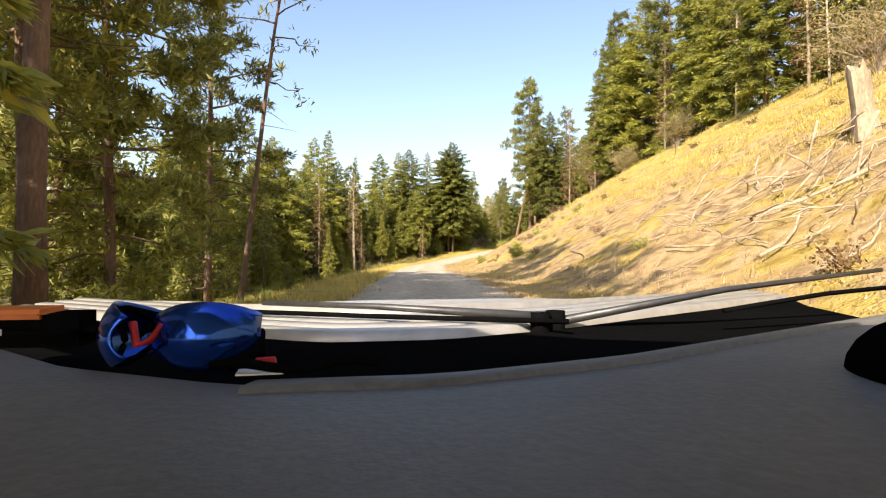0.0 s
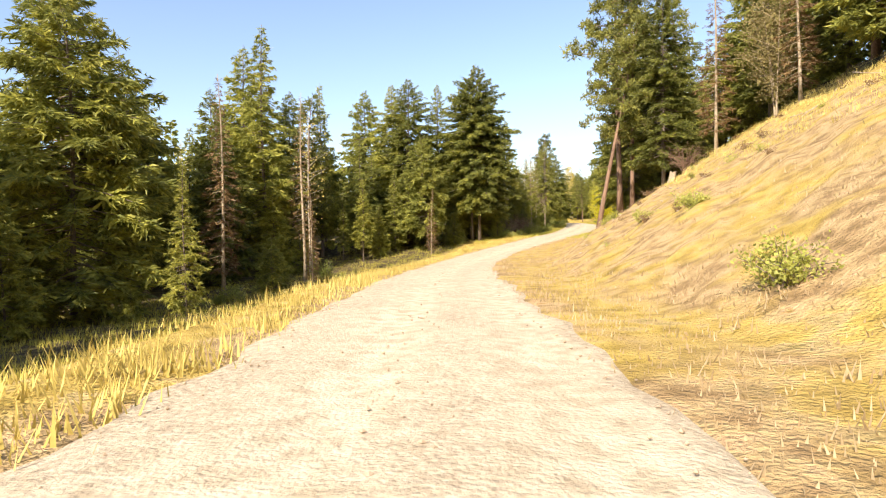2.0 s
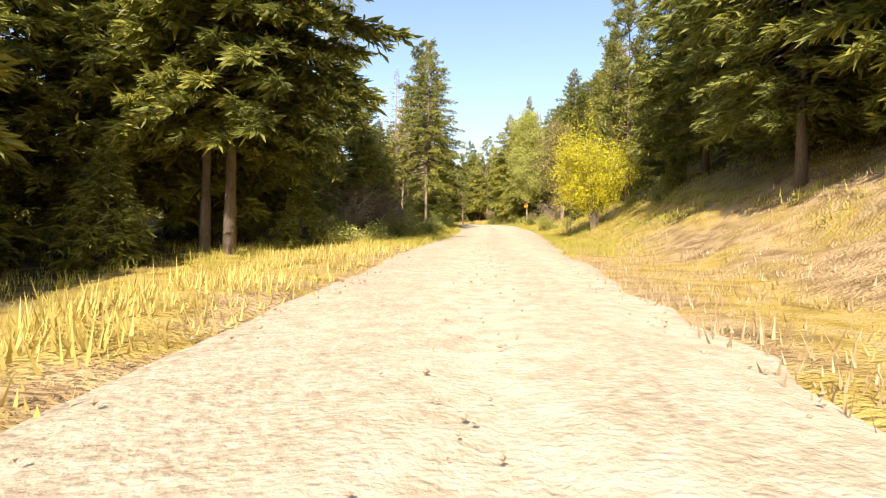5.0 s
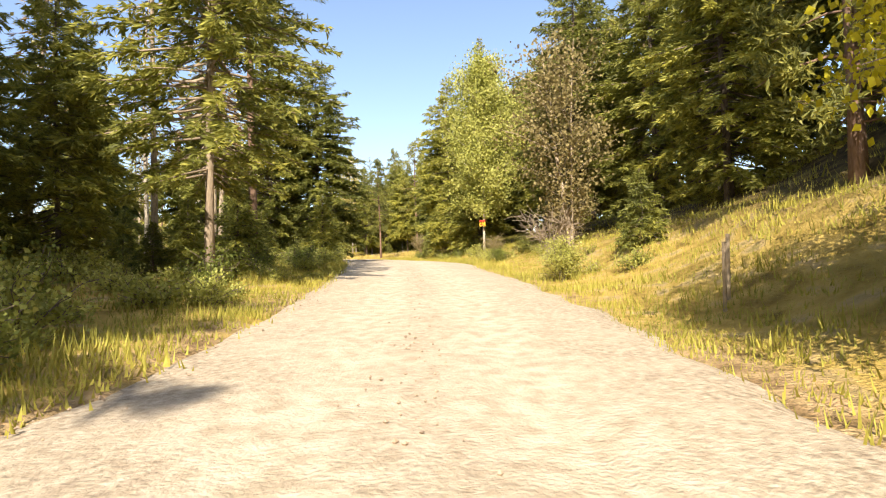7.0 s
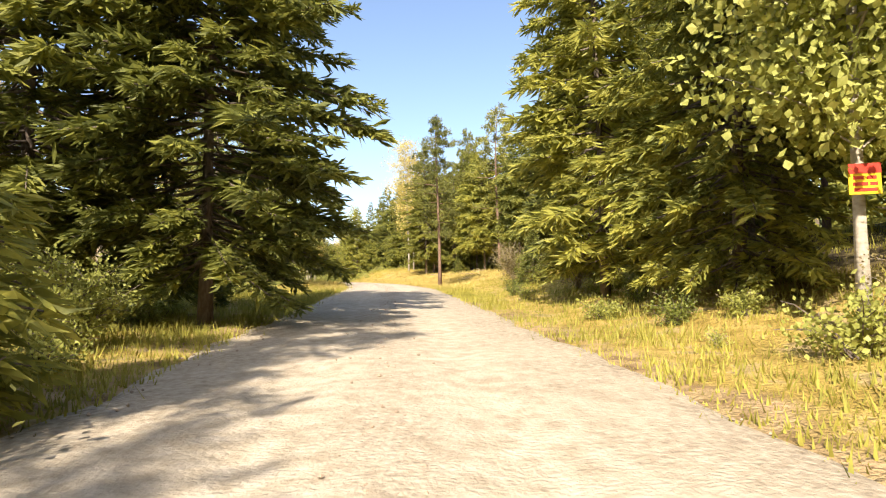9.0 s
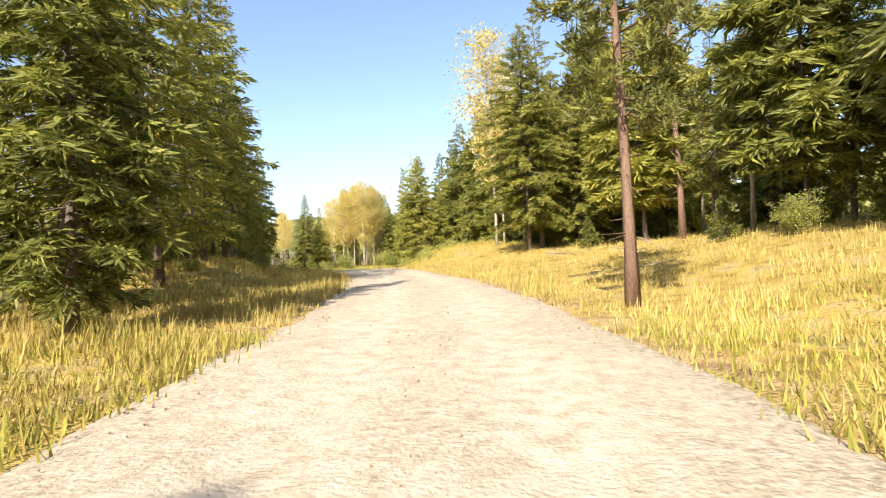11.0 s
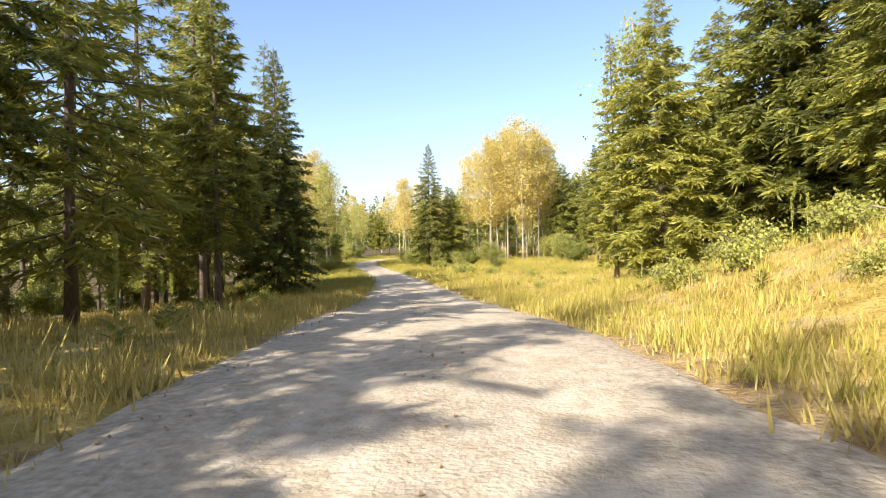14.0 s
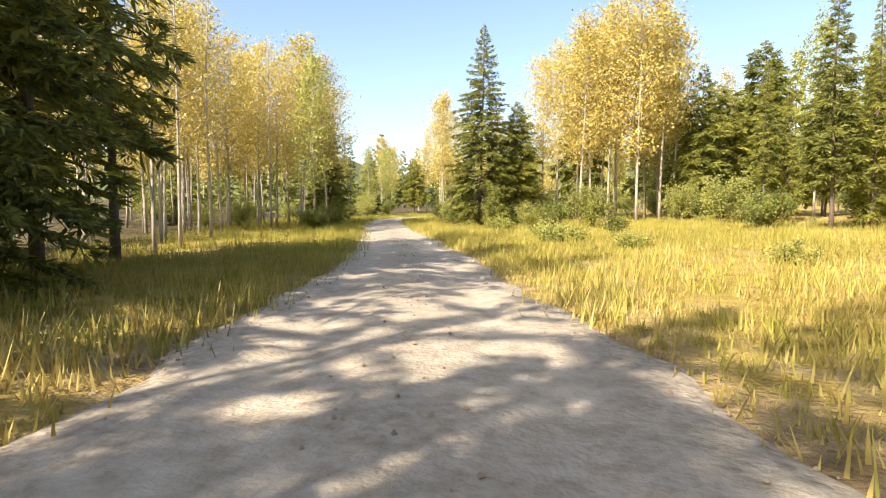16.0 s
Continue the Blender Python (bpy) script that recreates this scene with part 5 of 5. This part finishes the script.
def build_car():
    car = thing("car", "dusty silver car with an open grey dashboard", "car")
    xs = np.linspace(-0.78, 0.78, 40)

    def base(x):
        return lip(x) + 0.25 + 0.1 * max(x, 0)

    loft("dashboard", PLASTIC, car, xs, lambda x: [(-0.32, 0.90), (-0.30, 1.00), (-0.26, 1.035), (-0.1, 1.048), (0.15, 1.053), (lip(x) - 0.10, 1.053), (lip(x) - 0.02, 1.050), (lip(x), 1.043), (lip(x) + 0.008, 1.022)], "dark blue-grey moulded dashboard top")
    loft("dash_trim", TRIM, car, xs[16:], lambda x: [(lip(x) - 0.050, 1.051), (lip(x) - 0.047, 1.0555), (lip(x) - 0.008, 1.0515), (lip(x) + 0.003, 1.044)], "paler grey strip along the dashboard's front edge")
    loft("windscreen_channel", BLACK, car, xs, lambda x: [(lip(x) + 0.006, 1.024), (lip(x) + 0.03, 1.018), (base(x) - 0.05, 1.028), (base(x), 1.036), (base(x) + 0.03, 1.034), (base(x) + 0.26, 1.028)], "black channel under the windscreen")
    for i in range(4):
        loft("cowl_louvre", PAINT, car, xs, lambda x: [(base(x) + 0.018 + 0.057 * i, 1.032), (base(x) + 0.022 + 0.057 * i, 1.046 - 0.0005 * i), (base(x) + 0.055 + 0.057 * i, 1.047 - 0.0005 * i), (base(x) + 0.060 + 0.057 * i, 1.032)], "pale slat of the intake below the windscreen")
    loft("hood", PAINT, car, xs, lambda x: [(base(x) + 0.252, 1.02), (base(x) + 0.256, 1.050 - 0.03 * x * x), (1.2 + 0.3 * max(x, 0), 1.040 - 0.08 * x * x), (1.55, 1.00 - 0.13 * x * x), (1.8, 0.94 - 0.16 * x * x), (1.95 - 0.12 * x * x, 0.85 - 0.1 * x * x), (2.0 - 0.15 * x * x, 0.74)], "sunlit silver hood", 0.01)
    for sx in (-0.2, 0.2):
        rod("hood_crease", [(sx * 2.2, 1.08, 1.034), (sx * 2.0, 1.4, 1.012), (sx * 1.8, 1.75, 0.948)], 0.008, PAINT, car, 6)
    ys = np.array([2.0, 1.85, 1.55, 1.0, 0.4, -0.6, -1.6, -2.3, -2.55, -2.6])
    half = np.array([0.62, 0.74, 0.82, 0.85, 0.86, 0.86, 0.85, 0.80, 0.68, 0.60])
    top = np.array([0.72, 0.80, 0.88, 0.94, 0.97, 0.96, 0.96, 0.94, 0.88, 0.78])
    for side in (-1, 1):
        V = []
        for y, w, t in zip(ys, half, top):
            V += [(side * (w - 0.08), y, 0.24), (side * w, y, 0.34), (side * (w + 0.015), y, 0.6), (side * w, y, t - 0.08), (side * (w - 0.05), y, t)]
        ob = link_mesh("side_panel", V, grid_faces(len(ys), 5), PAINT, car, "", True)
        m = ob.modifiers.new("thickness", "SOLIDIFY")
        m.thickness = 0.03
        rod("front_pillar", [(side * 0.80, 1.0, 0.99), (side * 0.73, 0.62, 1.24), (side * 0.64, 0.22, 1.46)], 0.035, PAINT, car)
        rod("rear_pillar", [(side * 0.78, -2.1, 0.95), (side * 0.70, -1.85, 1.25), (side * 0.64, -1.6, 1.48)], 0.04, PAINT, car)
        wheel(car, side * 0.76, 1.25)
        wheel(car, side * 0.76, -1.65)
    box_mesh("floor_pan", (1.5, 4.3, 0.06), BLACK, car, (0, -0.3, 0.28), 0.02)
    box_mesh("bumper", (1.35, 0.16, 0.34), PAINT, car, (0, 1.98, 0.48), 0.05)
    box_mesh("bumper", (1.3, 0.16, 0.5), PAINT, car, (0, -2.56, 0.56), 0.05)
    loft("roof", PAINT, car, np.linspace(-0.66, 0.66, 14), lambda x: [(0.28, 1.445 - 0.05 * x * x), (0.1, 1.49 - 0.06 * x * x), (-0.4, 1.545 - 0.08 * x * x), (-1.2, 1.55 - 0.08 * x * x), (-1.65, 1.48 - 0.06 * x * x)], "", 0.03)
    loft("boot_lid", PAINT, car, np.linspace(-0.76, 0.76, 14), lambda x: [(-2.05, 0.99 - 0.04 * x * x), (-2.35, 0.985 - 0.04 * x * x), (-2.56, 0.90), (-2.58, 0.7)], "", 0.02)
    for pts, blade in (([(0.135, 0.80, 1.056), (-0.1, 0.88, 1.062), (-0.30, 0.96, 1.060)], [(0.17, 0.775, 1.052), (-0.07, 0.83, 1.052), (-0.36, 0.90, 1.054)]),
                       ([(0.16, 0.82, 1.046), (0.45, 0.92, 1.085), (0.80, 1.05, 1.112)], [(0.42, 0.86, 1.058), (0.62, 0.93, 1.078), (0.86, 1.0, 1.092)])):
        arm = rod("wiper", pts, [0.007, 0.005, 0.004], STEEL, car, 8, "dark steel windscreen wiper")
        rod("blade", blade, 0.004, BLACK, arm, 6)
        rod("pivot", [(pts[0][0], pts[0][1], 1.0), (pts[0][0], pts[0][1], 1.062)], 0.014, BLACK, arm, 10)
    bm = bmesh.new()
    bmesh.ops.create_uvsphere(bm, u_segments=24, v_segments=12, radius=1)
    bmesh.ops.transform(bm, matrix=Matrix.LocRotScale((0.37, 0.42, 1.05), None, (0.055, 0.08, 0.052)), verts=bm.verts)
    me = bpy.data.meshes.new("vent_knob")
    bm.to_mesh(me)
    bm.free()
    me.materials.append(BLACK)
    me.polygons.foreach_set("use_smooth", np.ones(len(me.polygons), bool))
    knob = new("vent_knob", me)
    knob.parent = car
    return car


def build_sunglasses():
    g = thing("sunglasses", "wraparound sunglasses with blue mirrored lenses on the dashboard", "sunglasses")
    for cx, turn in ((-0.024, -84), (0.040, 10)):
        u, v = np.meshgrid(np.linspace(-1, 1, 15), np.linspace(-1, 1, 11), indexing="ij")
        edge = 1 - 0.42 * np.abs(u) ** 2.2
        x, z = 0.050 * u, 0.030 * v * edge + 0.004 * np.clip(v, 0, 1)
        y = -0.030 * (1 - u * u) - 0.014 * (1 - v * v)
        P = np.stack([x.ravel(), y.ravel(), z.ravel()], 1)
        R = np.array(pose(cx, 0, 0.036, 0, 0, turn))
        lens = link_mesh("lens", P @ R[:3, :3].T + R[:3, 3], grid_faces(15, 11), BLUE_LENS, g, "blue mirrored lens", True)
        m = lens.modifiers.new("thickness", "SOLIDIFY")
        m.thickness = 0.003
        rim = [(R[:3, :3] @ np.array([0.051 * math.cos(a), -0.022 * (1 - math.cos(a) ** 2) - 0.002, 0.029 * math.sin(a) * (1 - 0.42 * abs(math.cos(a)) ** 2.2)]) + R[:3, 3]) for a in np.linspace(0, 6.2832, 20)]
        rod("rim", rim, 0.0032, BLACK, g, 6)
    rod("temple", [(0.088, 0.006, 0.040), (0.094, -0.012, 0.020), (0.075, -0.030, 0.010), (0.10, -0.036, 0.012)], [0.007, 0.008, 0.008, 0.006], BLACK, g, 8)
    rod("temple", [(-0.056, 0.045, 0.044), (-0.02, 0.075, 0.030), (0.03, 0.085, 0.012)], [0.005, 0.005, 0.004], BLACK, g, 6)
    rod("temple_tip", [(0.10, -0.036, 0.012), (0.118, -0.036, 0.013)], 0.006, RED_TIP, g, 8)
    rod("bridge", [(-0.020, -0.034, 0.030), (-0.012, -0.032, 0.044), (-0.006, -0.018, 0.048)], 0.004, BLACK, g, 6)
    rod("nose_pad", [(-0.022, -0.036, 0.052), (-0.014, -0.042, 0.030), (-0.004, -0.036, 0.034), (0.004, -0.030, 0.050)], 0.004, RED_TIP, g, 6)
    return g


def build_gadget():
    g = thing("handheld_device", "small orange and black handheld device lying on the dashboard", "device")
    box_mesh("case", (0.15, 0.07, 0.034), BLACK, g, (0, 0, 0.019), 0.015, "black case")
    box_mesh("cover", (0.10, 0.058, 0.010), ORANGE, g, (-0.020, 0, 0.036), 0.0045, "orange cover")
    for i in range(3):
        box_mesh("text_bar", (0.012, 0.002, 0.006), PAPER, g, (-0.045 + 0.018 * i, -0.0362, 0.02), 0)
    return g


car = build_car()
shades = build_sunglasses()
shades.matrix_basis = pose(-0.239, 0.505, 1.043, -4, 0, 0) @ Matrix.Scale(0.85, 4)
gadget = build_gadget()
gadget.matrix_basis = pose(-0.435, 0.60, 1.048, 0, 0, 8)
strap = thing("strap", "dark woven strap lying along the dashboard edge", "strap")
k = np.linspace(0, 1, 9)
rod("webbing", np.stack([-0.18 + 0.13 * k, 0.447 - 0.008 * np.sin(k * 6), 1.060 + 0.003 * np.sin(k * 9)], 1).tolist(), 0.004, BLACK, strap, 6)
slip = thing("paper_slip", "small white slip of paper on the dashboard", "paper")
box_mesh("sheet", (0.035, 0.02, 0.0015), PAPER, slip, (0, 0, 0.001), 0)
slip.matrix_basis = pose(-0.142, 0.448, 1.0535, 0, 0, 12)
